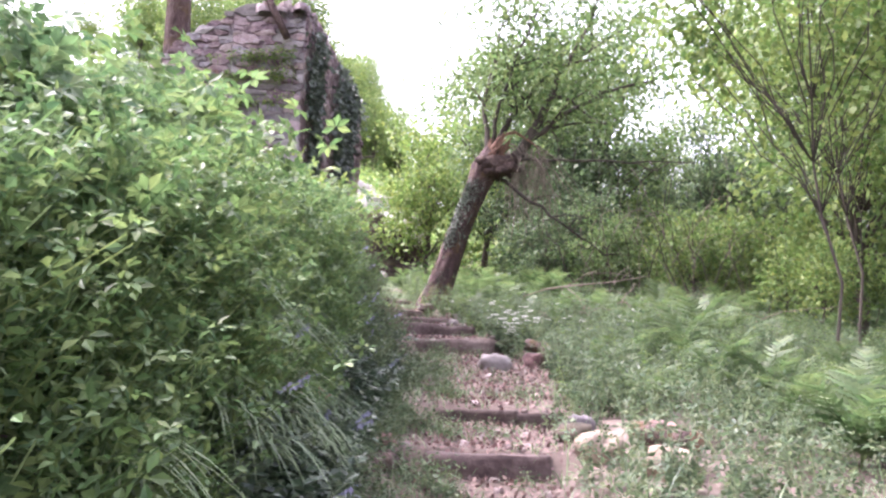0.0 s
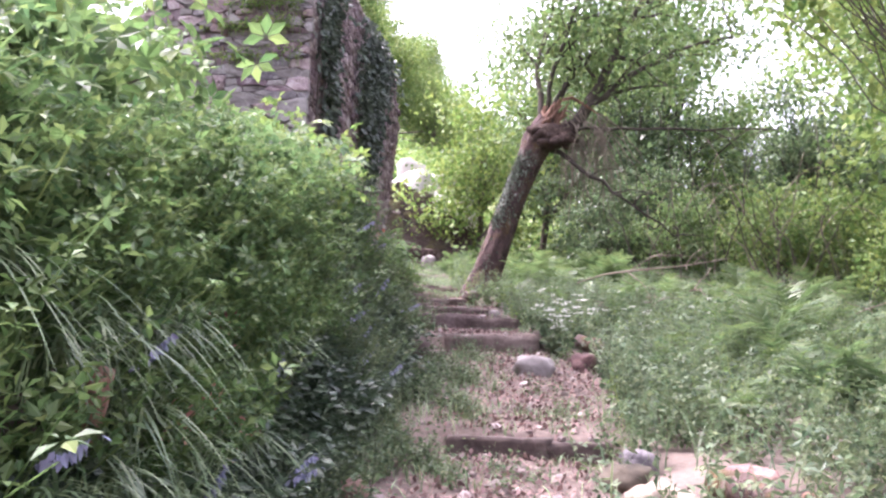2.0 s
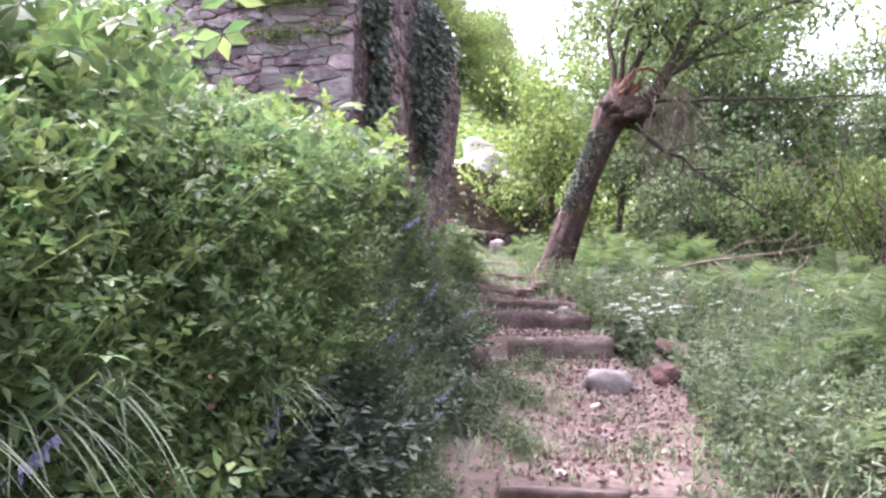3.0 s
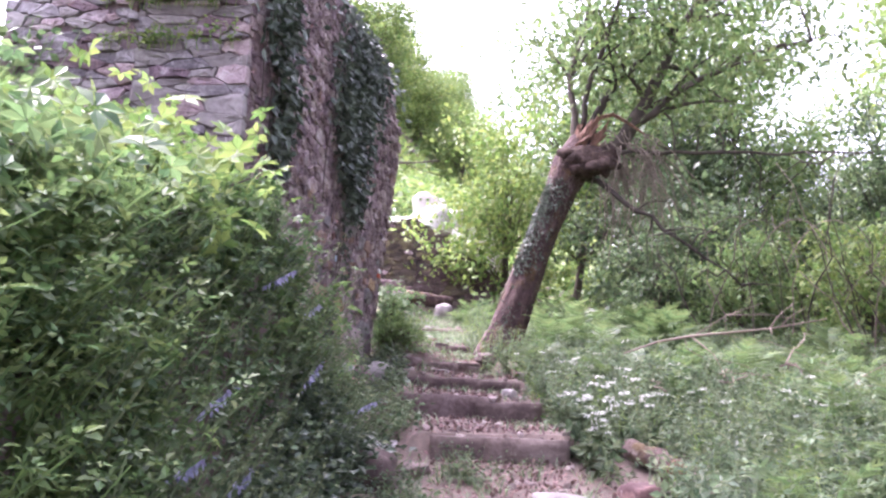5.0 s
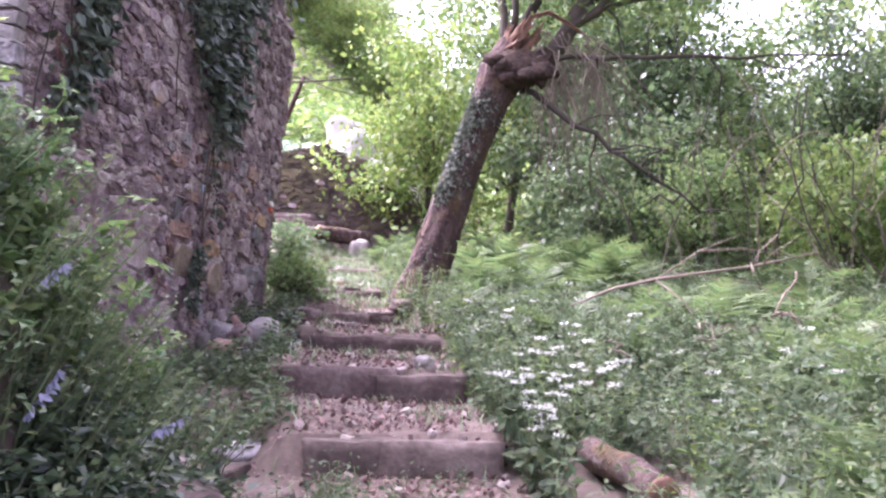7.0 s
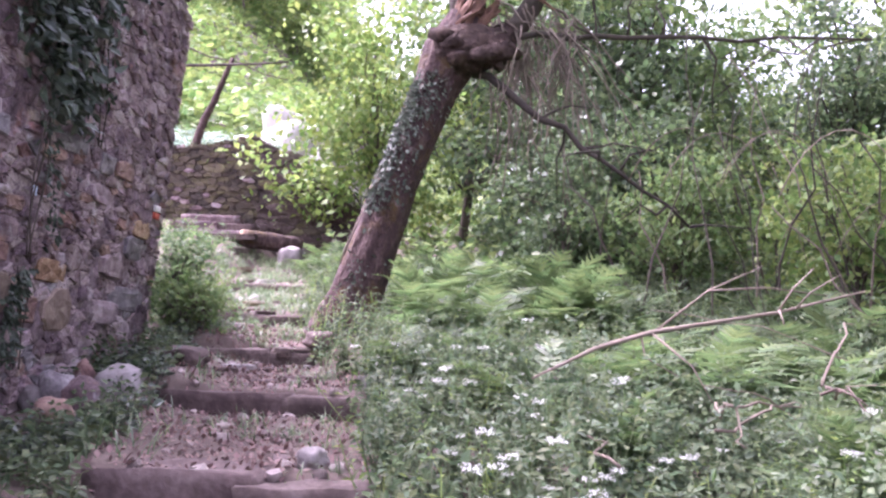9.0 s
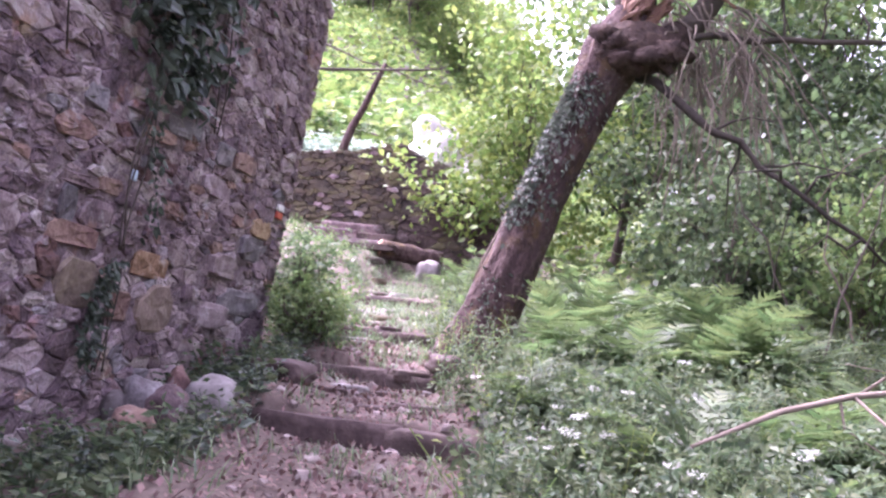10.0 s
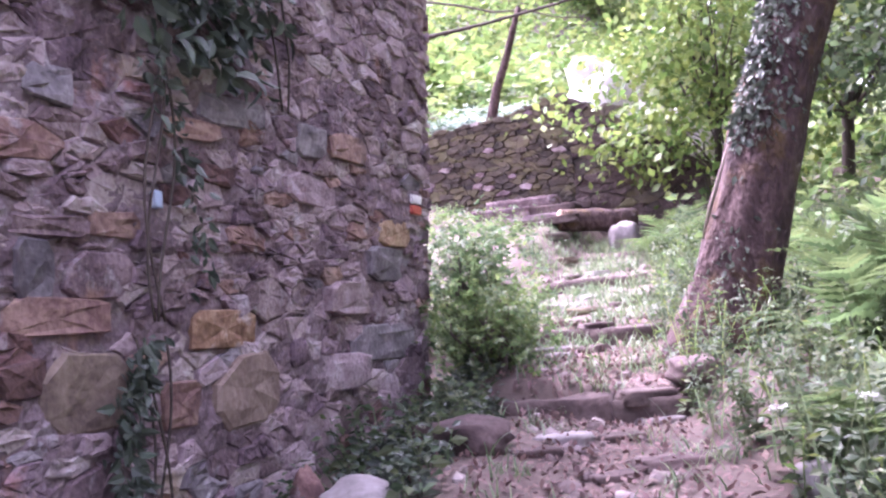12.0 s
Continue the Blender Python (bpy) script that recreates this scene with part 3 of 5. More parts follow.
# steps: middle x, front y, top z, length, depth, height, turn
STEPS = [(0.3, 5.78, 0.93, 0.72, 0.3, 0.24, 2), (0.28, 7.2, 1.15, 0.56, 0.3, 0.2, -6), (0.72, 7.2, 1.14, 0.36, 0.28, 0.2, 8),
         (-0.12, 10.98, 1.84, 0.42, 0.34, 0.34, 4), (0.32, 10.95, 1.84, 0.54, 0.36, 0.36, -3),
         (-0.42, 12.46, 2.12, 0.7, 0.36, 0.4, -7), (0.13, 12.36, 2.08, 0.52, 0.34, 0.36, 2),
         (-0.66, 14.42, 2.31, 0.8, 0.34, 0.36, -3), (-0.08, 14.36, 2.29, 0.44, 0.34, 0.36, 3),
         (-1.0, 16.12, 2.54, 0.52, 0.34, 0.36, 2), (-0.56, 16.18, 2.51, 0.4, 0.34, 0.34, 7),
         (-1.33, 17.62, 2.85, 0.56, 0.34, 0.34, -4), (-0.88, 17.6, 2.83, 0.42, 0.34, 0.34, 6),
         (-1.5, 19.68, 3.23, 0.9, 0.4, 0.3, 5), (-1.75, 21.4, 3.51, 0.95, 0.4, 0.26, 8)]
for i, (x, y, z, l, dp, h, rz) in enumerate(STEPS):
    rock("stone_step", (x, y + dp / 2, z - h / 2 - 0.03), (l * 1.06, dp, h), 11 + i, STEP_STONE, "worn grey-brown stone step with earth and leaves", "step", rz, boxy=0.93, rough=0.06, group="steps of the path")


def bed(x, y):
    return float(land(x, y))


BOULDERS = [(0.52, 9.45, 0.3, 0.24, 0.2, PALE_STONE, "pale rounded boulder beside the path"),
            (0.98, 9.9, 0.24, 0.2, 0.18, RUST_STONE, "reddish boulder among the weeds"),
            (1.0, 5.95, 0.32, 0.26, 0.2, OLIVE_STONE, "brown-grey boulder at the edge of the path"),
            (1.34, 5.6, 0.34, 0.28, 0.22, OLIVE_STONE, "brown-grey mottled boulder at the edge of the path"),
            (1.42, 6.2, 0.26, 0.22, 0.18, RUST_STONE, "reddish brown stone at the edge of the path"),
            (0.9, 6.45, 0.22, 0.18, 0.14, MOSS_STONE, "grey stone at the edge of the path"),
            (1.0, 6.75, 0.18, 0.16, 0.14, GREY_STONE, "grey upright stone at the edge of the path"),
            (-0.68, 6.24, 0.22, 0.18, 0.16, PALE_STONE, "pale stone at the foot of the bank"),
            (-0.36, 6.1, 0.14, 0.12, 0.09, RUST_STONE, "small reddish stone on the path"),
            (1.3, 9.0, 0.34, 0.16, 0.12, GREY_STONE, "long grey stone among the weeds"),
            (-0.62, 9.9, 0.5, 0.34, 0.3, STEP_STONE, "dark flat stone beside the path"),
            (-0.5, 9.4, 0.26, 0.22, 0.18, MOSS_STONE, "mossy stone beside the path"),
            (-0.72, 11.5, 0.34, 0.3, 0.12, GREY_STONE, "flat grey stone beside the steps"),
            (-1.66, 14.32, 0.2, 0.2, 0.26, GREY_STONE, "bluish angular stone against the wall"),
            (-1.36, 14.62, 0.34, 0.28, 0.26, PALE_STONE, "pale rounded boulder beside the step"),
            (-1.5, 14.3, 0.2, 0.18, 0.22, STONE, "purplish stone in the heap by the wall"),
            (-1.58, 14.1, 0.2, 0.22, 0.14, RUST_STONE, "reddish stone in the heap by the wall"),
            (-1.66, 14.75, 0.1, 0.12, 0.24, RUST_STONE, "orange upright stone against the wall"),
            (-1.8, 14.3, 0.2, 0.14, 0.16, PALE_STONE, "small pale stone in the heap by the wall"),
            (-1.2, 15.3, 0.4, 0.3, 0.16, STEP_STONE, "flat brown stone at the end of the step"),
            (0.2, 14.8, 0.12, 0.12, 0.12, PALE_STONE, "small pale stone at the end of the step"),
            (0.12, 12.75, 0.14, 0.12, 0.1, PALE_STONE, "small white stone beside the step"),
            (-1.55, 22.1, 0.4, 0.32, 0.34, PALE_STONE, "pale boulder at the top of the path"),
            (-0.3, 16.35, 0.26, 0.24, 0.14, STEP_STONE, "grey stone at the end of the step")]
for i, (x, y, sx, sy, sz, m_, lab) in enumerate(BOULDERS):
    rock("boulder", (x, y, bed(x, y) + sz * 0.3), (sx, sy, sz), 40 + i, m_, lab, "stone", rz=37 * i % 180, boxy=0.22, rough=0.12)
SLABS = [(-0.92, 10.75, 0.2, 0.8, 0.06, 14, 10), (-0.72, 10.9, 0.2, 0.6, 0.05, -8, -6), (-0.62, 10.3, 0.42, 0.34, 0.07, 14, 9), (-0.42, 10.62, 0.2, 0.24, 0.06, 40, -12),
         (-2.7, 22.3, 0.9, 0.5, 0.1, 5, 0), (-2.4, 22.1, 0.8, 0.45, 0.09, -6, 0), (-3.1, 22.6, 0.7, 0.5, 0.14, 10, 0), (-2.5, 22.65, 0.7, 0.4, 0.2, 0, 0), (-2.9, 22.9, 0.9, 0.4, 0.3, 3, 0)]
for i, (x, y, sx, sy, sz, rz, ry) in enumerate(SLABS):
    rock("stone_slab", (x, y, bed(x, y) + sz * 0.35), (sx, sy, sz), 80 + i, STEP_STONE if i % 2 else STONE, "flat grey-brown stone slab lying on the ground", "stone", rz, 0, ry, 0.95, 0.035)


def log(at, to, r, label, seed):
    b = Build()
    p = bend(at, to, 7, 0, 0.01, seed)
    b.tube(p, r * np.array([0.97, 1.05, 1, 1.02, 1, 1.04, 0.97]), 14, 0.06, seed)
    ob = tagged(new("log", b.mesh("log", BARK)), label, "log")
    d = (np.array(at) - np.array(to)) / np.linalg.norm(np.array(at) - np.array(to))
    e = Build()
    e.tube([np.array(at) - d * 0.01, np.array(at) + d * 0.012], [r * 0.93, r * 0.9], 14, 0.06, seed)
    part("cut_end", e.mesh("cut_end", RAW), ob, "rough reddish cut end")
    return ob


log((-2.25, 22.0, 3.98), (-1.45, 22.45, 3.92), 0.13, "thick brown log lying across the head of the path", 5)
log((1.22, 10.42, 1.7), (1.0, 11.0, 1.79), 0.07, "short rotten log among the white flowers", 6)
log((-0.62, 5.0, bed(-0.62, 5.0) + 0.06), (-0.3, 5.75, bed(-0.3, 5.75) + 0.05), 0.06, "dark rotten branch lying beside the lower path", 9)
log((1.5, 5.6, 1.02), (1.25, 6.1, 1.05), 0.07, "short split log with pale bark", 8)


# ---------------- the leaning tree ----------------
def ivy_on(P, N, size, gen):
    return leaves(P, size, out=N * 0.4 + np.array([0, 0, -0.6]), spread=0.5, up=0.1, tv=LEAF_V, gen=gen)


old_tree = thing("old_tree", "leaning old tree with split broken top and ivied bark", "tree", (-0.1, 17.25, 2.75))
base = np.array([-0.1, 17.25, 2.75])
axis_p = np.array([(-0.26, 17.2, 2.5), (-0.15, 17.2, 2.9), (0.07, 17.22, 3.55), (0.2, 17.24, 4.0), (0.43, 17.26, 4.65), (0.58, 17.28, 5.05), (0.72, 17.3, 5.4), (0.84, 17.32, 5.72)])
tz_ = np.linspace(2.5, 5.72, 70)
mid_ = np.stack([np.interp(tz_, axis_p[:, 2], axis_p[:, i]) for i in range(3)], 1)
mid_[2:-2] = (mid_[:-4] + mid_[1:-3] + mid_[2:-2] + mid_[3:-1] + mid_[4:]) / 5
an_ = np.linspace(0, 2 * np.pi, 44, endpoint=False)[None]
h_ = tz_[:, None]
rr_ = np.interp(tz_, [2.5, 2.75, 3.0, 3.6, 4.3, 5.0, 5.35, 5.72], [0.33, 0.27, 0.225, 0.205, 0.19, 0.205, 0.26, 0.16])[:, None]
rr_ = rr_ * (1 + 0.05 * np.sin(3 * an_ + 1.3 * h_) + 0.035 * np.sin(9 * an_ + 2 * np.sin(2.1 * h_)) * np.sin(3.7 * h_ + an_) + 0.025 * np.sin(17 * an_ + 3 * np.sin(1.7 * h_ + an_)) + 0.03 * np.sin(7.3 * h_ + 2 * an_) * np.sin(2 * an_ + 5.1 * h_))
v = mid_[:, None] + np.stack([rr_ * np.cos(an_), rr_ * np.sin(an_), -0.35 * rr_ * np.cos(an_)], -1)
i, j = np.meshgrid(np.arange(69), np.arange(44), indexing="ij")
f = np.stack([i * 44 + j, i * 44 + (j + 1) % 44, (i + 1) * 44 + (j + 1) % 44, (i + 1) * 44 + j], -1).reshape(-1, 4)
part("trunk", raw_mesh("trunk", v.reshape(-1, 3) - base, f, BARK, True), old_tree)
b = Build()
b.tube(np.array([(0.55, 17.2, 5.3), (0.8, 17.2, 5.33), (1.0, 17.24, 5.38), (1.16, 17.3, 5.45), (1.26, 17.34, 5.6)]) - base, [0.17, 0.235, 0.215, 0.16, 0.11], 22, 0.1, 9)
gk = np.random.default_rng(8)
for k in range(11):
    q0 = np.array([0.5 + 0.06 * k, 17.03 + gk.random() * 0.1, 5.18 + gk.random() * 0.3])
    b.tube(np.array([q0, q0 + [0.12, -0.03, 0.02 + gk.normal() * 0.05], q0 + [0.26, 0.02, gk.normal() * 0.08]]) - base, [0.05, 0.08, 0.04], 8, 0.25, k)
part("knot", b.mesh("knot", KNOT_BARK), old_tree, "swollen dark knot of the trunk")
b = Build()
gs = np.random.default_rng(12)
for k in range(46):
    a = np.array([0.66 + gs.random() * 0.34, 17.12 + gs.random() * 0.28, 5.55 + gs.random() * 0.15])
    to = a + np.array([0.06 + gs.random() * 0.18, gs.normal() * 0.05, 0.1 + gs.random() * 0.24])
    b.tube(bend(a, to, 4, 0, 0.012, k) - base, [0.04, 0.033, 0.022, 0.006], 5, 0.2, k)
b.tube(np.array([(0.95, 17.22, 5.8), (1.05, 17.2, 6.0), (1.25, 17.2, 6.05), (1.45, 17.22, 5.95), (1.7, 17.25, 5.78)]) - base, [0.05, 0.04, 0.03, 0.022, 0.01], 9, 0.25, 77)
part("splintered_wood", b.mesh("splintered_wood", RAW, False), old_tree, "orange splintered wood where the trunk broke")
BOUGHS = [((0.75, 17.3, 5.6), (0.62, 17.5, 6.6), (0.75, 17.7, 7.6), (1.2, 18.0, 9.0), 0.06),
         ((0.95, 17.35, 5.7), (1.05, 17.6, 6.6), (1.9, 17.9, 7.4), (3.1, 18.2, 8.3), 0.075),
         ((1.1, 17.34, 5.3), (1.62, 17.4, 5.95), (1.85, 17.5, 6.7), (2.7, 17.7, 8.4), 0.13),
         ((1.25, 17.4, 5.6), (1.8, 17.4, 6.3), (2.6, 17.3, 6.9), (3.9, 17.2, 7.1), 0.07),
         ((0.85, 17.3, 5.8), (0.8, 17.2, 6.6), (1.3, 17.0, 7.6), (1.9, 16.8, 9.0), 0.05),
         ((1.0, 17.3, 5.5), (2.0, 17.3, 5.6), (3.0, 17.2, 5.55), (4.6, 17.0, 5.5), 0.04),
         ((0.9, 17.2, 5.2), (1.5, 17.0, 4.7), (2.1, 16.9, 4.3), (2.9, 16.9, 3.7), 0.045)]


def spline(p, n):
    p = np.asarray(p, float)
    s = np.linspace(0, 1, n)[:, None]
    return (1 - s) ** 3 * p[0] + 3 * s * (1 - s) ** 2 * p[1] + 3 * s ** 2 * (1 - s) * p[2] + s ** 3 * p[3]


tips = []
for k, (*p, r) in enumerate(BOUGHS):
    b = Build()
    line = spline(p, 12) + np.random.default_rng(k).normal(size=(12, 3)) * 0.025
    b.tube(line - base, r * np.linspace(1, 0.25, 12), 8, 0.08, k)
    gl = np.random.default_rng(100 + k)
    for q in range(9):
        at = line[4 + q % 8]
        to = at + gl.normal(size=3) * [0.55, 0.6, 0.4] + [0.1, 0, 0.35 if k < 5 else 0.0]
        b.tube(bend(at, to, 5, -0.05, 0.03, q) - base, r * np.linspace(0.35, 0.08, 5), 5)
        if k < 5:
            tips += [to, (at + to) / 2]
    part("limb", b.mesh("limb", TWIG), old_tree)
gl = np.random.default_rng(55)
cl = np.concatenate([np.array(tips), np.stack([gl.normal(1.9, 1.0, 70), gl.normal(17.9, 0.9, 70), gl.normal(8.0, 0.9, 70)], 1)])
cl = cl[cl[:, 2] > 6.0 + 0.25 * np.abs(cl[:, 0] - 1.6)]
P = np.repeat(cl, 62, 0) + gl.normal(size=(len(cl) * 62, 3)) * [0.3, 0.3, 0.24]
v, f = leaves(P - base, 0.115, spread=1.0, droop=0.4, tv=SLIM_V * [1, 1.7, 1], gen=gl)
part("crown", raw_mesh("crown", v, f, L_TREE), old_tree, "fresh green narrow leaves")
b = Build()
for k in range(90):
    a = np.array([1.0 + gl.random() * 0.9, 17.1 + gl.random() * 0.5, 5.35 + gl.random() * 0.5])
    to = a + [gl.normal() * 0.3 + 0.15, gl.normal() * 0.2, -0.4 - gl.random() * 1.1]
    b.tube(bend(a, to, 6, -0.12, 0.04, k) - base, np.linspace(0.011, 0.004, 6), 4)
part("dead_twig_tangle", b.mesh("dead_twig_tangle", DEAD), old_tree, "hanging tangle of pale dead twigs")
b = Build()
b.tube(np.array([(-0.26, 17.02, 3.28), (-0.2, 17.0, 3.45), (-0.13, 17.01, 3.62), (-0.06, 17.03, 3.8)]) - base, [0.006, 0.014, 0.012, 0.005], 8, 0.2, 5)
part("scar", b.mesh("scar", DEAD), old_tree, "pale scar of torn bark")
n = 4600
ti = gl.random(n) * 6.0
pc = np.stack([np.interp(ti, np.arange(8), axis_p[:, i]) for i in range(3)], 1)
an = gl.normal(3.75, 0.7, n)
N = np.stack([np.cos(an), np.sin(an), 0 * an], 1)
keep = gl.random(n) < np.interp(pc[:, 2], [2.7, 3.2, 3.5, 3.75, 4.0, 5.0, 5.4], [0.5, 0.3, 0.02, 0.05, 1, 0.9, 0.5])
v, f = ivy_on((pc + N * 0.21 - base)[keep], N[keep], 0.05, gl)
part("ivy", raw_mesh("ivy", v, f, L_LICHEN), old_tree, "grey-green ivy leaves on the bark")


# ---------------- ivy on the ruined wall ----------------
def wall_ivy(y0, y1, ztop, zlow, count, seed):
    gi = np.random.default_rng(seed)
    z = ztop - np.abs(gi.beta(1.1, 1.6, count)) * (ztop - zlow)
    s = (z - zlow) / (ztop - zlow)
    w = 0.35 + 0.65 * s
    c = (y0 + y1) / 2 + 0.16 * np.sin(z * 3.1 + seed)
    y = c + (y1 - y0) / 2 * w * gi.normal(size=count) * 0.55
    z = np.minimum(z, np.interp(y, TOP_Y, TOP_Z))
    P = np.stack([face_x(y, z) + gi.uniform(0.03, 0.13, count), y, z], 1)
    v, f = ivy_on(P, np.tile([1.0, 0, 0], (count, 1)), 0.09 if count > 500 else 0.055, gi)
    ob = thing("ivy", "dark glossy ivy hanging down the ruined wall", "ivy", me=raw_mesh("ivy", v, f, L_IVY))
    for k in range(3):
        st = Build()
        yy = gi.uniform(y0, y1)
        st.tube([(face_x(yy, zz) + 0.05, yy + 0.06 * math.sin(zz * 5 + k), zz) for zz in np.linspace(zlow, ztop, 10)], 0.005, 5)
        part("ivy_stem", st.mesh("ivy_stem", TWIG), ob)
    return ob


wall_ivy(11.3, 12.2, 5.75, 3.3, 1100, 1)
wall_ivy(13.1, 15.3, 6.0, 3.9, 2700, 2)
wall_ivy(13.98, 14.1, 3.0, 2.4, 210, 3)
wall_ivy(14.08, 14.2, 3.95, 3.05, 90, 4)


# ---------------- trees and bushes ----------------
def tree_meshes(seed, height, crown_r, crown_low, nleaf, leaf, material, bark, clusters=70, trunk_r=0.1, lean=0.0):
    gt = np.random.default_rng(seed)
    tr, br = Build(), Build()
    top = np.array([lean * height, gt.normal() * 0.2, height * 0.82])
    line = bend((0, 0, -0.3), top, 9, 0, 0.04 * height / 5, seed)
    tr.tube(line, np.linspace(trunk_r, trunk_r * 0.3, 9), 9, 0.06, seed)
    u = gt.normal(size=(clusters, 3))
    u /= np.linalg.norm(u, axis=1)[:, None]
    rad = gt.random(clusters) ** 0.45
    c = u * rad[:, None] * np.array([crown_r, crown_r, (height - crown_low) / 2]) * gt.uniform(0.75, 1.2, (clusters, 1)) + [top[0] * 0.8, 0, (height + crown_low) / 2]
    for k in range(0, clusters, 2):
        i = min(8, max(2, int((c[k, 2] * 0.65) / (height * 0.82) * 8)))
        br.tube(bend(line[i], c[k], 6, -0.1, 0.05, k), np.linspace(trunk_r * 0.32, 0.008, 6), 5)
    per = nleaf // clusters
    P = np.repeat(c, per, 0) + gt.normal(size=(clusters * per, 3)) * [0.3, 0.3, 0.2] * np.array(crown_r / 1.8)
    out = P - [top[0] * 0.8, 0, (height + crown_low) / 2]
    v, f = leaves(P, leaf, out=out / (np.linalg.norm(out, axis=1)[:, None] + 1e-6) * 0.5, droop=0.3, tv=CHIP_V, tf=CHIP_F, gen=gt)
    return tr.mesh("trunk", bark), raw_mesh("crown", v, f, material), br.mesh("branchwork", bark)


def plant_tree(name, at, meshes, label, category="tree", rz=0.0, s=1.0, group=""):
    ob = thing(name, label, category, at, rz, group)
    ob.scale = (s, s, s)
    part("trunk", meshes[0], ob)
    part("crown", meshes[1], ob)
    tagged(part("branchwork", meshes[2], ob), kind="stuff")
    return ob


T_GREEN = tree_meshes(21, 8.0, 2.6, 1.6, 9000, 0.16, L_TREE, TWIG, 80, 0.12)
T_DEEP = tree_meshes(22, 6.5, 2.3, 0.6, 9000, 0.15, L_WOOD, TWIG, 80, 0.1)
T_LIME = tree_meshes(23, 7.0, 2.2, 1.2, 9000, 0.14, L_LIME, TWIG, 80, 0.1)
T_GOLD = tree_meshes(24, 5.0, 1.9, 0.3, 7000, 0.13, L_GOLD, TWIG, 75, 0.06)
B_WOOD = tree_meshes(31, 2.9, 1.25, 0.1, 3600, 0.105, L_WOOD, TWIG, 45, 0.035)
B_TREE = tree_meshes(32, 2.7, 1.25, 0.1, 3600, 0.105, L_TREE, TWIG, 45, 0.035)
B_LIME = tree_meshes(33, 2.5, 1.2, 0.1, 3600, 0.105, L_LIME, TWIG, 45, 0.03)
SAPLING = tree_meshes(25, 6.0, 1.7, 2.6, 6500, 0.1, L_LIME, TWIG, 60, 0.02, 0.06)
T_WALL = tree_meshes(27, 9.5, 1.9, 4.6, 6000, 0.14, L_TREE, BARK, 60, 0.22, -0.02)
WOODS = [("lime_tree", T_GOLD, -0.5, 23.2, 0, 0.9, "yellow-green bushy young tree above the terrace"),
         ("tree", T_GREEN, 1.1, 25.0, 80, 0.8, "green woodland tree with open crown"),
         ("sapling", SAPLING, 4.1, 9.6, 190, 1.0, "slender sapling with light green leaves"),
         ("sapling", SAPLING, 5.2, 11.5, 120, 1.05, "slender sapling with light green leaves"),
         ("sapling", SAPLING, 6.4, 10.6, 220, 1.1, "slender sapling with light green leaves"),
         ("tree", T_LIME, 7.0, 15.5, 30, 1.0, "light green woodland tree"),
         ("tree", T_DEEP, 6.2, 21.0, 10, 0.65, "dark green dense woodland tree"),
         ("tree", T_DEEP, 8.6, 19.5, 140, 0.9, "dark green dense woodland tree"),
         ("tree", T_GREEN, 4.0, 24.5, 70, 0.95, "green woodland tree with open crown"),
         ("tree", T_DEEP, 2.7, 22.6, 200, 0.8, "dark green dense woodland tree"),
         ("tree", T_LIME, 9.5, 25.0, 20, 1.2, "light green woodland tree"),
         ("tree", T_GREEN, 12.0, 21.0, 250, 1.1, "green woodland tree with open crown"),
         ("tree", T_GREEN, 6.8, 29.0, 300, 0.7, "green woodland tree with open crown"),
         ("tree", T_GREEN, 2.6, 29.0, 100, 1.0, "green woodland tree with open crown"),
         ("tree", T_LIME, 14.0, 28.0, 160, 1.3, "light green woodland tree"),
         ("tree", T_GREEN, 10.5, 14.0, 60, 1.1, "green woodland tree with open crown"),
         ("tree", T_WALL, -3.68, 12.5, 60, 1.0, "dark-trunked tree growing behind the ruined wall")]
gb = np.random.default_rng(5)
for k in range(16):
    x, y = gb.uniform(3.4, 13), gb.uniform(20, 29)
    WOODS.append(("bush", (B_WOOD, B_TREE, B_LIME, B_TREE)[k % 4], x, y, 47 * k, gb.uniform(0.75, 1.2), "green bush at the edge of the wood"))
for x, y, s_ in ((2.1, 19.6, 0.75), (2.9, 20.3, 0.95), (2.05, 21.6, 1.05), (3.3, 18.8, 0.75), (4.8, 17.8, 0.9), (6.2, 16.8, 0.95), (2.5, 20.6, 0.85), (7.6, 12.6, 1.0), (5.8, 14.2, 0.7)):
    WOODS.append(("bush", B_WOOD if x < 3 else B_TREE if x < 4 else B_LIME, x, y, 31 * x, s_, "green bush at the edge of the wood"))
for k, (nm, ms, x, y, rz, s_, lab) in enumerate(WOODS):
    plant_tree(nm, (x, y, bed(x, y)), ms, lab, "tree", rz, s_)
gw = np.random.default_rng(77)
FAR_LIME = tree_meshes(43, 7.0, 2.2, 1.2, 6000, 0.17, L_LIME, TWIG, 70, 0.05)
FAR_GOLD = tree_meshes(44, 5.0, 1.9, 0.3, 5000, 0.16, L_GOLD, TWIG, 65, 0.04)
kinds = [FAR_LIME, FAR_GOLD, FAR_LIME, FAR_GOLD]
for k in range(84):
    y = gw.uniform(52, 84)
    x = gw.uniform(-26, 26) if k % 2 else gw.uniform(-22, 4)
    s_ = gw.uniform(0.75, 1.25)
    if -0.16 < x / y < 0.05:
        s_ *= 0.8
    plant_tree("far_tree", (x, y, bed(x, y)), kinds[k % 4], "light green tree of the distant wooded hillside", "tree", gw.uniform(0, 360), s_, "trees on the hillside")


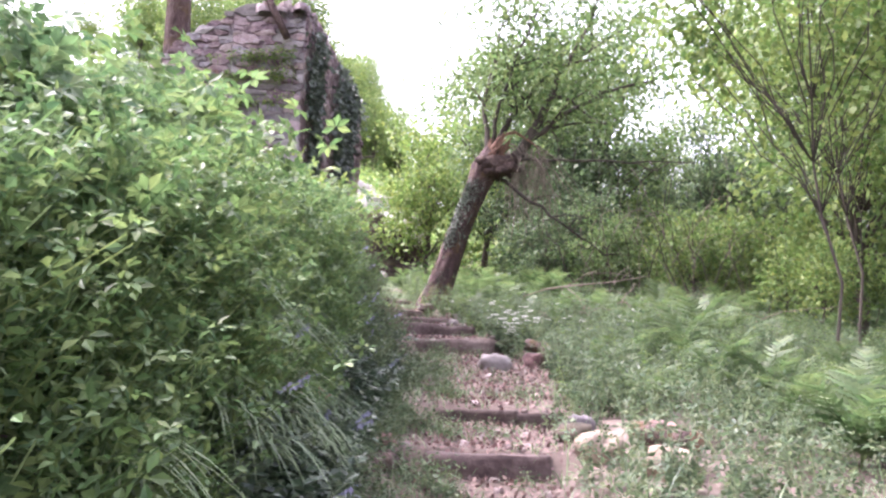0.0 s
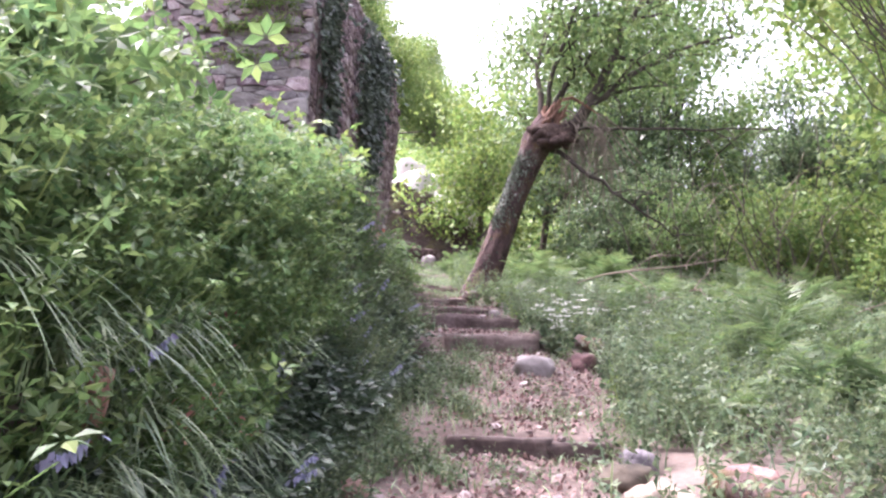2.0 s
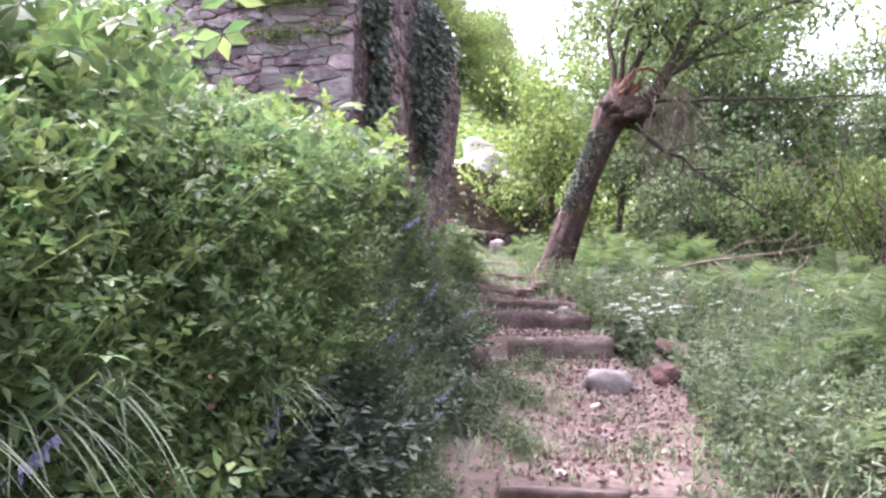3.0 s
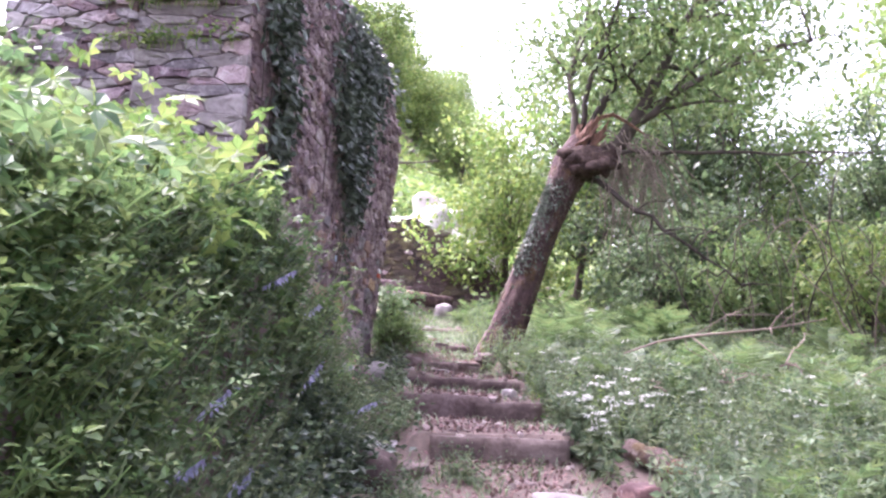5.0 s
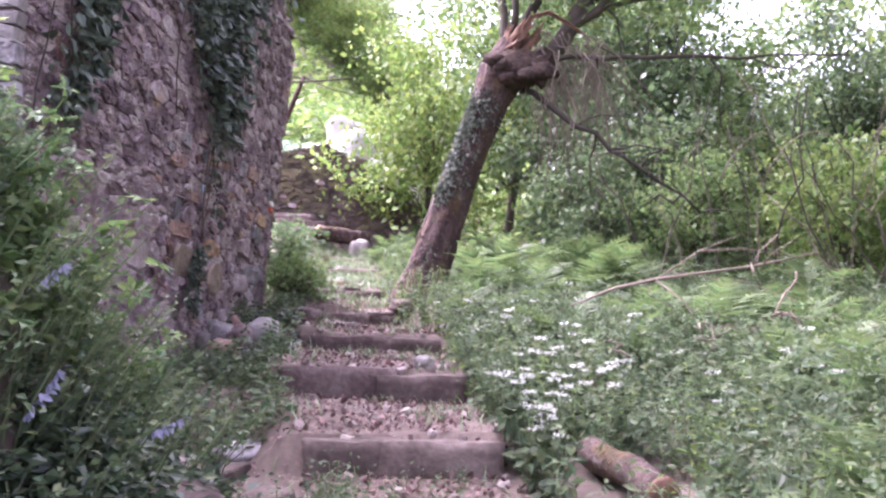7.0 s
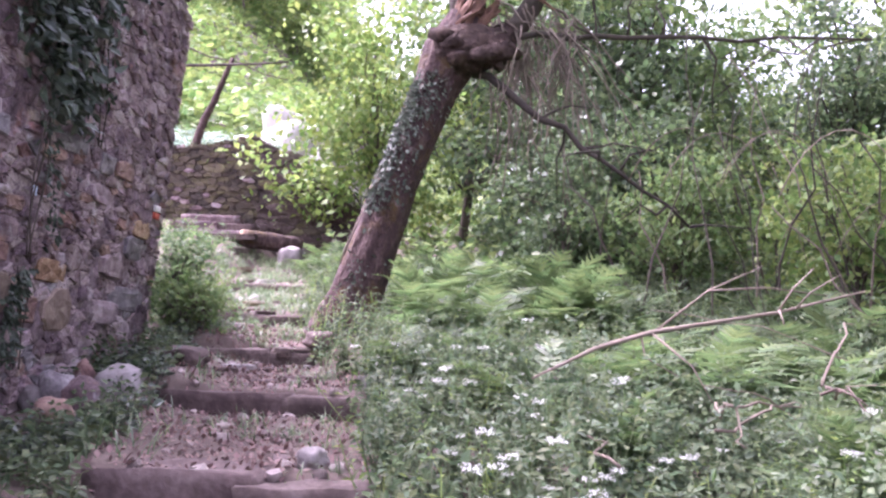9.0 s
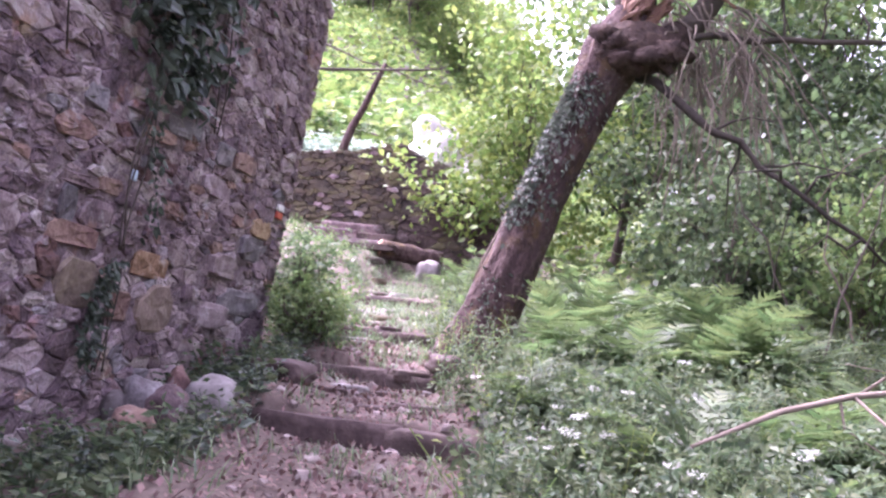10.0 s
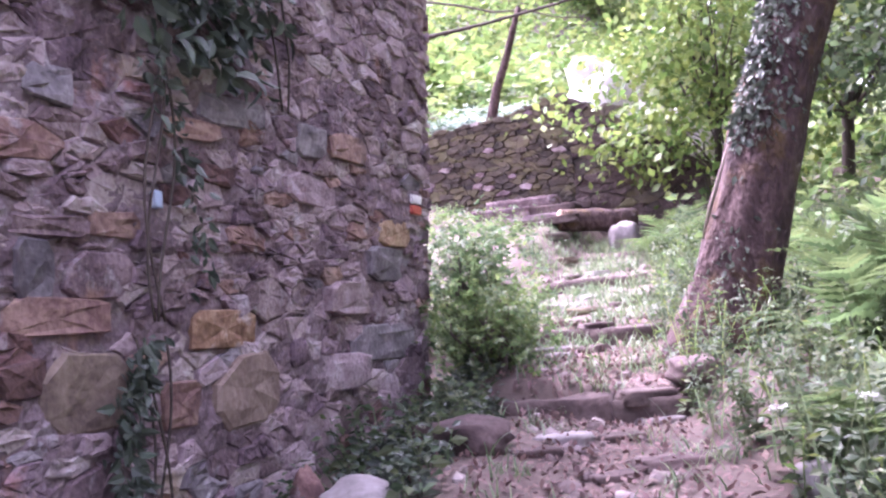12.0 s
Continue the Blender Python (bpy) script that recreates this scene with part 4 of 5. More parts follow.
# ---------------- undergrowth ----------------
def herbs(name, xy, height, leaf, nodes, material, label, seed, out=(0, 0, 0), spread=0.55, tv=FOLD_V, tf=FOLD_F, hz=None, lean=0.25):
    """Many leafy stems as one growth: each stem carries pairs of leaves up its height."""
    gh = np.random.default_rng(seed)
    n = len(xy)
    z0 = land(xy[:, 0], xy[:, 1]) if hz is None else hz
    H = height * gh.uniform(0.45, 1.2, n)
    tilt = gh.normal(size=(n, 3)) * lean + np.asarray(out)
    tilt[:, 2] = 0
    s = np.linspace(0.18, 1.0, nodes)
    a0 = gh.uniform(0, 6.28, n)
    P, O = [], []
    for k, sk in enumerate(s):
        c = np.stack([xy[:, 0], xy[:, 1], z0], 1) + tilt * (H * sk ** 1.5)[:, None] + np.array([0, 0, 1.0]) * (H * sk * 0.95)[:, None]
        for side in (0, np.pi):
            a = a0 + k * 1.57 + side + gh.normal(size=n) * 0.3
            o = np.stack([np.cos(a), np.sin(a), np.full(n, 0.25)], 1)
            P.append(c + o * 0.01)
            O.append(o + tilt * 0.3)
    P, O = np.concatenate(P), np.concatenate(O)
    size = leaf * np.tile(np.repeat(1.15 - 0.5 * s, 2)[:, None], (1, n)).ravel()
    v, f = leaves(P, size, out=O * 1.6, spread=spread, droop=0.25, tv=tv, tf=tf, up=0.9, gen=gh)
    b0 = np.stack([xy[:, 0], xy[:, 1], z0 - 0.05], 1)
    sv, sf = [], []
    w = 0.002
    for sk in (0.0, 0.5, 1.0):
        c = b0 + tilt * (H * sk ** 1.5)[:, None] + np.array([0, 0, 1.0]) * (H * sk)[:, None]
        sv += [c + [w, w, 0], c - [w, w, 0]]
    sv = np.stack(sv, 1).reshape(-1, 3)
    sf = (np.array([[0, 1, 3, 2], [2, 3, 5, 4]])[None] + (np.arange(n) * 6)[:, None, None]).reshape(-1, 4)
    me = raw_mesh(name, np.concatenate([v, sv]), np.concatenate([f, sf + len(v)]), material)
    return tagged(new(name, me), label, "undergrowth", kind="stuff")


def scatter(n, x0, x1, y0, y1, seed, test=None):
    gx_ = np.random.default_rng(seed)
    xy = np.stack([gx_.uniform(x0, x1, n), gx_.uniform(y0, y1, n)], 1)
    return xy if test is None else xy[test(xy[:, 0], xy[:, 1])]


def off_path(x, y, pad=0.0):
    return np.abs(x - np.interp(y, WAY_Y, WAY_X)) > np.interp(y, WAY_Y, WAY_W) + pad


def no_house(x, y):
    return ~((y > 11.0) & (y < 16.7) & (x < -1.8) & (x > -2.6))


# left bank
def off_stump(x, y):
    return np.hypot(x + 0.84, y - 4.4) > 0.13


herbs("bank_weeds", scatter(1900, -3.4, -0.86, 2.0, 10.7, 31, off_stump), 0.36, 0.085, 6, L_BANK, "dense green leafy weeds covering the steep bank", 31, (0.18, 0, 0), tv=TRI_V, tf=TRI_F)
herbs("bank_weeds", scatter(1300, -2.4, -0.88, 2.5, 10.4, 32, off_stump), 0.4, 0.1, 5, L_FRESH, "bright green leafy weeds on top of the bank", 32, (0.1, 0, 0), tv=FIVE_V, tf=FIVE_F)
herbs("bank_ivy", scatter(1300, -0.84, -0.62, 0.8, 10.2, 33), 0.2, 0.095, 5, L_SHADED, "dark small-leaved creepers on the bank face, colour deepened for shade", 33, (0.75, 0, 0))
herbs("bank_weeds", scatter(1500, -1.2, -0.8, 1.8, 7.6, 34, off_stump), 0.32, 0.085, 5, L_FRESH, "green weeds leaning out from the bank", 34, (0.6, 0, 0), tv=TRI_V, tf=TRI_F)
herbs("bank_weeds", scatter(900, -1.5, -0.62, 7.0, 10.6, 40), 0.42, 0.05, 8, L_HERB, "small-leaved green weeds at the end of the bank", 40, (0.35, 0, 0))
herbs("foot_weeds", scatter(2200, -0.78, 0.1, 3.8, 10.6, 35, lambda x, y: ((x < -0.3 + 0.12 * np.sin(3 * y)) | (np.sin(x * 9 + y * 5) > 0.6)) & (np.hypot(x + 0.75, y - 10.75) > 0.5)), 0.2, 0.045, 5, L_HERB, "low weeds at the foot of the bank", 35)
herbs("bank_weeds", scatter(1500, -2.2, -0.78, 0.7, 2.7, 39), 0.34, 0.06, 7, L_BANK, "green small-leaved weeds on the lower bank", 39, (0.2, 0, 0))
herbs("bank_foot_creeper", scatter(1500, -0.9, -0.5, 0.8, 9.9, 38), 0.17, 0.042, 5, L_SHADED, "dark small-leaved creeper at the foot of the bank, colour deepened for shade", 38, (0.3, 0, 0))
herbs("bank_weeds", scatter(2600, -9.0, -3.2, 1.0, 14.0, 36), 0.7, 0.14, 5, L_BANK, "green weeds further up the hillside", 36, tv=CHIP_V, tf=CHIP_F)


def grass(name, xy, length, width, material, label, seed, lean=0.6, out=None):
    gh = np.random.default_rng(seed)
    P = np.stack([xy[:, 0], xy[:, 1], land(xy[:, 0], xy[:, 1]) - 0.02], 1)
    v, f = blades(P, length, width, gh, lean, out)
    return tagged(new(name, raw_mesh(name, v, f, material)), label, "grass", kind="stuff")


grass("bank_grass", scatter(600, -3.0, -0.95, 3.0, 10.6, 37), 0.5, 0.009, L_GRASS, "long grass growing through the weeds on the bank", 37, 0.6)
gc = np.random.default_rng(41)
CLUMPS = [(-1.0, 4.75), (-1.02, 5.0), (-0.98, 4.3), (-1.0, 3.9), (-0.86, 4.25), (-0.82, 4.45), (-0.92, 4.6), (-0.84, 4.75), (-0.88, 4.95), (-0.8, 5.1), (-0.84, 3.95), (-0.82, 3.6), (-0.9, 3.3), (-0.95, 4.1), (-0.86, 5.5), (-0.9, 6.1), (-0.84, 2.75), (-0.98, 2.5)]
for x, y in CLUMPS:
    n = 110
    P = np.stack([gc.normal(0, 0.05, n), gc.normal(0, 0.05, n), np.full(n, -0.03)], 1)
    v, f = blades(P, 0.31, 0.013, gc, 0.95, np.array([0.35, -0.1, 0.0]), 10, 1.0)
    thing("grass_clump", "arching clump of long glossy grass on the bank", "grass", (x + 0.1, y, bed(x + 0.04, y) + 0.07), 0, "grass clumps on the bank", me=raw_mesh("grass_clump", v, f, L_GRASS))


def shrub(at, h, r, nleaf, leaf, material, label, seed, clusters=36, sx=1.0, sy=1.0):
    gt = np.random.default_rng(seed)
    ob = thing("shrub", label, "shrub", at)
    st = Build()
    c = gt.normal(size=(clusters, 3)) * [r * 0.55 * sx, r * 0.55 * sy, 0]
    c[:, 2] = h * (0.25 + 0.75 * gt.random(clusters)) * (1 - 0.25 * (c[:, 0] ** 2 + c[:, 1] ** 2) / (r * r * max(sx, sy)))
    for k in range(clusters):
        st.tube(bend((c[k, 0] * 0.3, c[k, 1] * 0.5, -0.1), c[k], 5, -0.05, 0.03, k), np.linspace(0.012, 0.004, 5), 5)
    part("branchwork", st.mesh("branchwork", TWIG), ob)
    per = nleaf // clusters
    P = np.repeat(c, per, 0) + gt.normal(size=(clusters * per, 3)) * [0.16, 0.16, 0.09]
    v, f = leaves(P, leaf, out=np.array([0, 0, 0.1]), spread=1.0, droop=0.2, up=1.3, tv=FIVE_V, tf=FIVE_F, gen=gt)
    part("foliage", raw_mesh("foliage", v, f, material), ob)
    return ob


SHRUBS = [(-1.4, 8.2, 0.5, 0.34, 420, 0.095, L_LIME, "leafy lime green shrub at the end of the bank"), (-1.6, 9.1, 0.5, 0.4, 420, 0.095, L_LIME, "leafy lime green shrub at the end of the bank"),
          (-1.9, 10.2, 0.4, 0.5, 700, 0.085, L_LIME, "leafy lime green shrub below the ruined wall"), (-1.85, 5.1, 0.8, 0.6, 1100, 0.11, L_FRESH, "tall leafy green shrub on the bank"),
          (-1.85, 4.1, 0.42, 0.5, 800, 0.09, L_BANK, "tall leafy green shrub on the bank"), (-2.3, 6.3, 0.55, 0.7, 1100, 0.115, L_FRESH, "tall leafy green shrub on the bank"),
          (-1.5, 7.0, 0.32, 0.5, 800, 0.09, L_BANK, "leafy green shrub on the bank"), (-1.7, 3.0, 0.5, 0.45, 800, 0.085, L_BANK, "tall leafy green shrub on the bank")]
for k, (x, y, h, r, n, lf, m_, lab) in enumerate(SHRUBS):
    shrub((x, y, bed(x, y)), h, r, n, lf, m_, lab, 60 + k)
shrub((-1.66, 16.9, bed(-1.66, 16.9)), 0.95, 0.17, 1300, 0.055, L_BANK, "low green bush at the corner of the ruined wall", 65, 60)
shrub((-1.45, 16.6, bed(-1.45, 16.6)), 0.45, 0.2, 600, 0.05, L_TREE, "low trailing green growth at the corner of the ruined wall", 67, 40)
shrub((-1.8, 17.5, bed(-1.8, 17.5)), 0.4, 0.2, 700, 0.055, L_TREE, "low green bush at the corner of the ruined wall", 66, 50)

# between wall and steps
herbs("wall_foot_weeds", scatter(900, -1.8, -0.5, 10.6, 16.9, 42, lambda x, y: off_path(x, y, 0.0) & (np.hypot(x + 1.5, y - 14.3) > 0.42) & (np.hypot(x + 0.75, y - 10.75) > 0.5)), 0.22, 0.075, 4, L_HERB, "low green weeds at the foot of the ruined wall", 42)
herbs("wall_foot_ivy", scatter(500, -1.75, -0.8, 13.2, 16.9, 43, lambda x, y: off_path(x, y, 0.0) & (np.hypot(x + 1.5, y - 14.3) > 0.42) & (np.hypot(x + 0.75, y - 10.75) > 0.5)), 0.14, 0.07, 4, L_IVY, "creeping ivy on the ground below the wall", 43)
grass("path_grass", scatter(2600, -2.2, 1.6, 5.0, 22.5, 44, lambda x, y: off_path(x, y, -0.22) & ~off_path(x, y, 0.25) & no_house(x, y)), 0.2, 0.007, L_GRASS, "short grass along the edges of the path", 44)
gt_ = np.random.default_rng(45)
tc = scatter(300, -1.6, 1.4, 4.5, 22, 46, lambda x, y: ~off_path(x, y, 0.0))
grass("path_tufts", np.repeat(tc, 26, 0) + gt_.normal(size=(len(tc) * 26, 2)) * 0.06, 0.12, 0.006, L_GRASS, "small grass tufts on the trodden path", 47)

tc = scatter(430, -3.0, -0.2, 16.6, 22.6, 61, lambda x, y: ~off_path(x, y, 0.15))
grass("path_tufts", np.repeat(tc, 22, 0) + gt_.normal(size=(len(tc) * 22, 2)) * 0.07, 0.16, 0.007, L_GRASS, "grass tufts between the upper steps", 62)
grass("bank_foot_grass", scatter(2000, -0.75, 0.2, 3.6, 10.6, 63, lambda x, y: np.sin(5 * y) + np.sin(13 * y + 7 * x) > 0.1), 0.16, 0.007, L_GRASS, "short grass between bank and path", 63)
herbs("slope_weeds", scatter(350, -4.2, -1.9, 17.0, 22.8, 57, lambda x, y: off_path(x, y, 0.0)), 0.18, 0.07, 4, L_TREE, "low weeds on the slope below the terrace", 57)
grass("slope_grass", scatter(260, -4.0, -1.7, 17.6, 22.8, 59, lambda x, y: off_path(x, y, -0.15)), 0.3, 0.008, L_GRASS, "tufted grass on the slope below the terrace", 59)

herbs("path_weeds", scatter(1100, -0.4, 1.2, 4.0, 10.9, 64, lambda x, y: ~off_path(x, y, 0.05) & (np.sin(4.3 * x + 2.9 * y) + np.sin(6.1 * y - 3.3 * x) + np.sin(9 * x + 1.7 * y) > 0.5)), 0.1, 0.032, 4, L_HERB, "tiny weeds growing on the trodden path", 64)

# right of the path
def right_side(x, y):
    clear = ((x - 1.1) / 0.3) ** 2 + ((y - 10.65) / 0.5) ** 2 > 1
    clear = clear & (((x - 1.2) / 0.42) ** 2 + ((y - 5.9) / 0.6) ** 2 > 1)
    return (x > np.interp(y, WAY_Y, WAY_X)) & off_path(x, y, 0.03) & clear


herbs("meadow_weeds", scatter(5200, -1.0, 5.5, 2.0, 22, 48, right_side), 0.42, 0.075, 6, L_HERB, "dense low green weeds beside the path", 48, tv=TRI_V, tf=TRI_F)
herbs("meadow_weeds", scatter(1900, -1.0, 5.5, 7.5, 22, 49, right_side), 0.42, 0.06, 6, L_LIME, "bright green weeds beside the path", 49, tv=FOLD_V * [1, 0.5, 1])
def clumpy(x, y):
    return right_side(x, y) & ((x < 1.5) | (y > 9.5)) & (np.sin(2.1 * x + 1.3 * y) + np.sin(3.7 * y - 1.9 * x + 1) + np.sin(5.3 * x + 4.1 * y) > 0.3)


herbs("tall_weeds", scatter(2600, 0.6, 4.5, 4.5, 17, 72, clumpy), 0.55, 0.085, 6, L_PALE, "taller leafy weeds in clumps beside the path", 72, tv=TRI_V, tf=TRI_F)
herbs("meadow_weeds", scatter(1200, 0.2, 3.2, 8.5, 15.5, 50, right_side), 0.36, 0.07, 6, L_PALE, "small-leaved weeds close to the path", 50)
grass("meadow_grass", scatter(5200, -0.8, 5.0, 3.0, 20, 51, right_side), 0.4, 0.008, L_GRASS, "thin grass among the weeds", 51, 0.5)
herbs("wood_floor", scatter(5200, -14, 18, 18.5, 40, 52, lambda x, y: off_path(x, y, 0.3) & ~((y < 24.6) & (x < -1.0))), 0.55, 0.2, 4, L_TREE, "green plants covering the wood floor", 52, tv=CHIP_V, tf=CHIP_F)
herbs("wood_floor", scatter(4200, 4.3, 18, -6, 20, 53), 0.5, 0.17, 4, L_BANK, "green plants covering the wood floor", 53, tv=CHIP_V, tf=CHIP_F)
herbs("bank_weeds", scatter(1500, -9, -0.9, -7, 1.2, 70), 0.5, 0.13, 5, L_BANK, "green weeds on the lower bank", 70, tv=CHIP_V, tf=CHIP_F)
herbs("meadow_weeds", scatter(1500, 0.9, 5.5, -7, 3.0, 71), 0.35, 0.11, 5, L_HERB, "green weeds beside the lower path", 71, tv=CHIP_V, tf=CHIP_F)
herbs("hill_plants", scatter(6000, -26.0, 3.0, 27.3, 80.0, 58), 0.8, 0.4, 4, L_LIME, "light green plants on the sunny slope", 58, tv=CHIP_V, tf=CHIP_F)
herbs("terrace_plants", scatter(700, -5.0, -2.4, 24.5, 27.0, 54), 0.45, 0.13, 6, L_SUNLIT, "plants above the terrace wall, leaf colour paled to look strongly sunlit", 54, tv=CHIP_V, tf=CHIP_F)
herbs("terrace_moss", scatter(260, -5.0, -1.9, 23.35, 24.3, 55), 0.07, 0.05, 3, L_HERB, "yellow moss and weeds on the terrace wall top", 55, hz=np.interp(scatter(260, -5.0, -1.9, 23.35, 24.3, 55)[:, 0], bx, tz))
herbs("wall_weeds", scatter(90, -3.0, -1.95, 11.03, 11.12, 56), 0.16, 0.06, 5, L_LIME, "small weeds rooted in the broken wall", 56, (0, -0.3, 0), hz=np.random.default_rng(2).choice([4.62, 4.95, 5.2], 90))


# ferns: an arching frond with paired leaflets
def frond_mesh(seed, length, pairs=20):
    gf = np.random.default_rng(seed)
    s = np.linspace(0.16, 0.99, pairs)

    def rib(t):
        return np.stack([length * (t - 0.12 * t ** 3), 0 * t + 0.03 * np.sin(3 * t + seed), length * (0.75 * t - 0.62 * t ** 2.2)], -1)

    c = rib(np.linspace(0, 1, 8))
    w = np.linspace(0.006, 0.001, 8)[:, None]
    v_all = [np.stack([c - w * [0, 1, 0], c + w * [0, 1, 0]], 1).reshape(-1, 3)]
    f_all = [np.array([[2 * i, 2 * i + 1, 2 * i + 3, 2 * i + 2] for i in range(7)])]
    n = 16
    K = 11
    u = np.linspace(0, 1, K)
    for side in (-1, 1):
        for at, sk in zip(rib(s), s):
            L = length * 0.4 * (1.04 - sk) ** 0.8 * min(1.0, 0.45 + sk * 2.2) * gf.uniform(0.85, 1.1)
            d = np.array([0.42 + gf.normal() * 0.06, side * 0.9, 0.06 + gf.normal() * 0.08])
            mid = at + u[:, None] * L * d + np.array([0.12, 0, -0.22]) * (L * u ** 2)[:, None]
            half = 0.15 * L * (1.02 - u) ** 0.7 * np.where(np.arange(K) % 2, 1.0, 0.35) + 0.001
            across = np.array([0.9, -side * 0.42, gf.normal() * 0.15])
            v_all.append(np.stack([mid - half[:, None] * across, mid + half[:, None] * across], 1).reshape(-1, 3))
            f_all.append(np.array([[2 * i, 2 * i + 1, 2 * i + 3, 2 * i + 2] for i in range(K - 1)]) + n)
            n += 2 * K
    return raw_mesh("frond", np.concatenate(v_all), np.concatenate(f_all), L_FERN)


FRONDS = [frond_mesh(i, 0.85, 15) for i in range(5)]


def fern(at, s, seed, count=8, label="green bracken fern with arching fronds"):
    gf = np.random.default_rng(seed)
    ob = thing("fern", label, "fern", at, 0, "ferns beside the path")
    a0 = gf.uniform(0, 360)
    for k in range(count):
        part("frond", FRONDS[int(gf.integers(5))], ob, m=pose(0, 0, 0, gf.normal() * 8, -gf.uniform(5, 55), a0 + k * 360 / count + gf.normal() * 15) @ Matrix.Diagonal((s * gf.uniform(0.7, 1.15),) * 3 + (1,)))
    return ob


gf = np.random.default_rng(90)
FERN_BEDS = [(30, 0.5, 2.2, 15.8, 18.4, 1.0), (14, 0.25, 1.2, 14.8, 16.4, 0.55), (30, 1.3, 4.2, 4.4, 9.5, 0.78), (20, 1.8, 4.2, 8.5, 13.5, 0.65), (22, 1.1, 3.6, 12.5, 16, 0.7), (7, -1.0, -0.55, 20.4, 21.8, 0.7), (3, -0.72, -0.6, 2.45, 2.7, 0.5), (14, 2.2, 6, 10, 18, 1.0)]
for n, x0, x1, y0, y1, s_ in FERN_BEDS:
    for k in range(n):
        x, y = gf.uniform(x0, x1), gf.uniform(y0, y1)
        if ((x - 1.35) / 0.75) ** 2 + ((y - 6.1) / 1.1) ** 2 < 1:
            continue
        fern((x, y, bed(x, y)), s_ * gf.uniform(0.75, 1.2), int(gf.integers(1e6)), 7 + k % 3)

# white umbels
gu = np.random.default_rng(95)
st = Build()
st.tube([(0, 0, 0), (0.01, 0.01, 0.2), (0, 0.02, 0.42)], 0.004, 5)
for k in range(9):
    a = k * 0.7
    st.tube([(0, 0.02, 0.41), (0.034 * math.cos(a), 0.02 + 0.034 * math.sin(a), 0.455)], 0.0018, 4)
STEM = st.mesh("stem", L_HERB)
P = np.concatenate([np.array([0.034 * math.cos(k * 0.7), 0.02 + 0.034 * math.sin(k * 0.7), 0.46]) + gu.normal(size=(12, 3)) * [0.008, 0.008, 0.006] for k in range(9)])
HEAD = raw_mesh("flower_head", *leaves(P, 0.013, spread=1.0, up=2, tv=CHIP_V, tf=CHIP_F, gen=gu), WHITE)
P = np.stack([gu.normal(0, 0.02, 16), gu.normal(0.01, 0.02, 16), gu.uniform(0.05, 0.3, 16)], 1)
FOLI = raw_mesh("foliage", *leaves(P, 0.1, spread=1.0, up=1, gen=gu), L_HERB)
umbel = thing("wildflower", "white umbel wildflower on a thin green stem", "flower", (0.6, 11.0, bed(0.6, 11.0)), 0, "white flowers beside the steps")
for nm, me in (("stem", STEM), ("flower_head", HEAD), ("foliage", FOLI)):
    tagged(part(nm, me, umbel), kind="stuff" if nm != "stem" else "")
for k in range(110):
    c = [(0.74, 10.75, 0.1), (0.9, 11.2, 0.16), (1.0, 11.9, 0.25), (1.2, 13.0, 0.35), (1.9, 12.2, 0.5), (0.9, 14.2, 0.4)][k % 6]
    x, y = c[0] + gu.normal() * c[2], c[1] + gu.normal() * c[2] * 1.4
    if right_side(x, y):
        s_ = gu.uniform(0.5, 0.9)
        copy_thing(umbel, pose(x, y, bed(x, y), gu.normal() * 7, gu.normal() * 7, gu.uniform(0, 360)) @ Matrix.Diagonal((s_, s_, s_, 1)))

# blue flower spikes and pink leaves on the bank
st = Build()
st.tube([(0, 0, 0), (0.02, 0, 0.2), (0.08, 0, 0.36)], 0.0035, 5)
BSTEM = st.mesh("stem", L_HERB)
P = np.stack([np.linspace(0.03, 0.1, 26), gu.normal(0, 0.012, 26), np.linspace(0.22, 0.36, 26)], 1)
BHEAD = raw_mesh("flower_head", *leaves(P, 0.03, out=np.array([0.6, 0, -0.8]), spread=0.6, up=0.2, gen=gu), BLUE)
bell = thing("blue_flower", "blue-violet drooping flower spike on the bank", "flower", (-0.72, 3.0, bed(-0.72, 3.0)), 0, "blue flowers on the bank")
part("stem", BSTEM, bell), tagged(part("flower_head", BHEAD, bell), kind="stuff")
for k in range(18):
    y = gu.uniform(2.6, 9.8)
    x = gu.uniform(-1.1, -0.62)
    copy_thing(bell, pose(x, y, bed(x, y) + 0.02, 0, gu.uniform(5, 40), gu.normal() * 40))
for k in range(5):
    x, y = -0.86 + gu.normal() * 0.07, 5.6 + gu.normal() * 0.25
    P = gu.normal(size=(16, 3)) * [0.04, 0.05, 0.04]
    ob = thing("red_shoot", "pinkish red young leaves among the weeds", "plant", (x, y, bed(x, y)))
    b = Build()
    b.tube([(0, 0, -0.05), (0.02, 0.01, 0.18), (0, 0, 0.34)], 0.004, 5)
    part("stem", b.mesh("stem", L_HERB), ob)
    tagged(part("leaf_tuft", raw_mesh("leaf_tuft", *leaves(P + [0, 0, 0.32], 0.055, gen=gu), PINK), ob), kind="stuff")
b = Build()
b.tube([(-0.88, 4.42, bed(-0.88, 4.42) - 0.02), (-0.85, 4.41, bed(-0.88, 4.42) + 0.1), (-0.82, 4.4, bed(-0.88, 4.42) + 0.2)], [0.06, 0.055, 0.05], 10, 0.12, 3)
tagged(new("tree_stump", b.mesh("tree_stump", RAW)), "short pale cut tree stump on the bank", "stump")

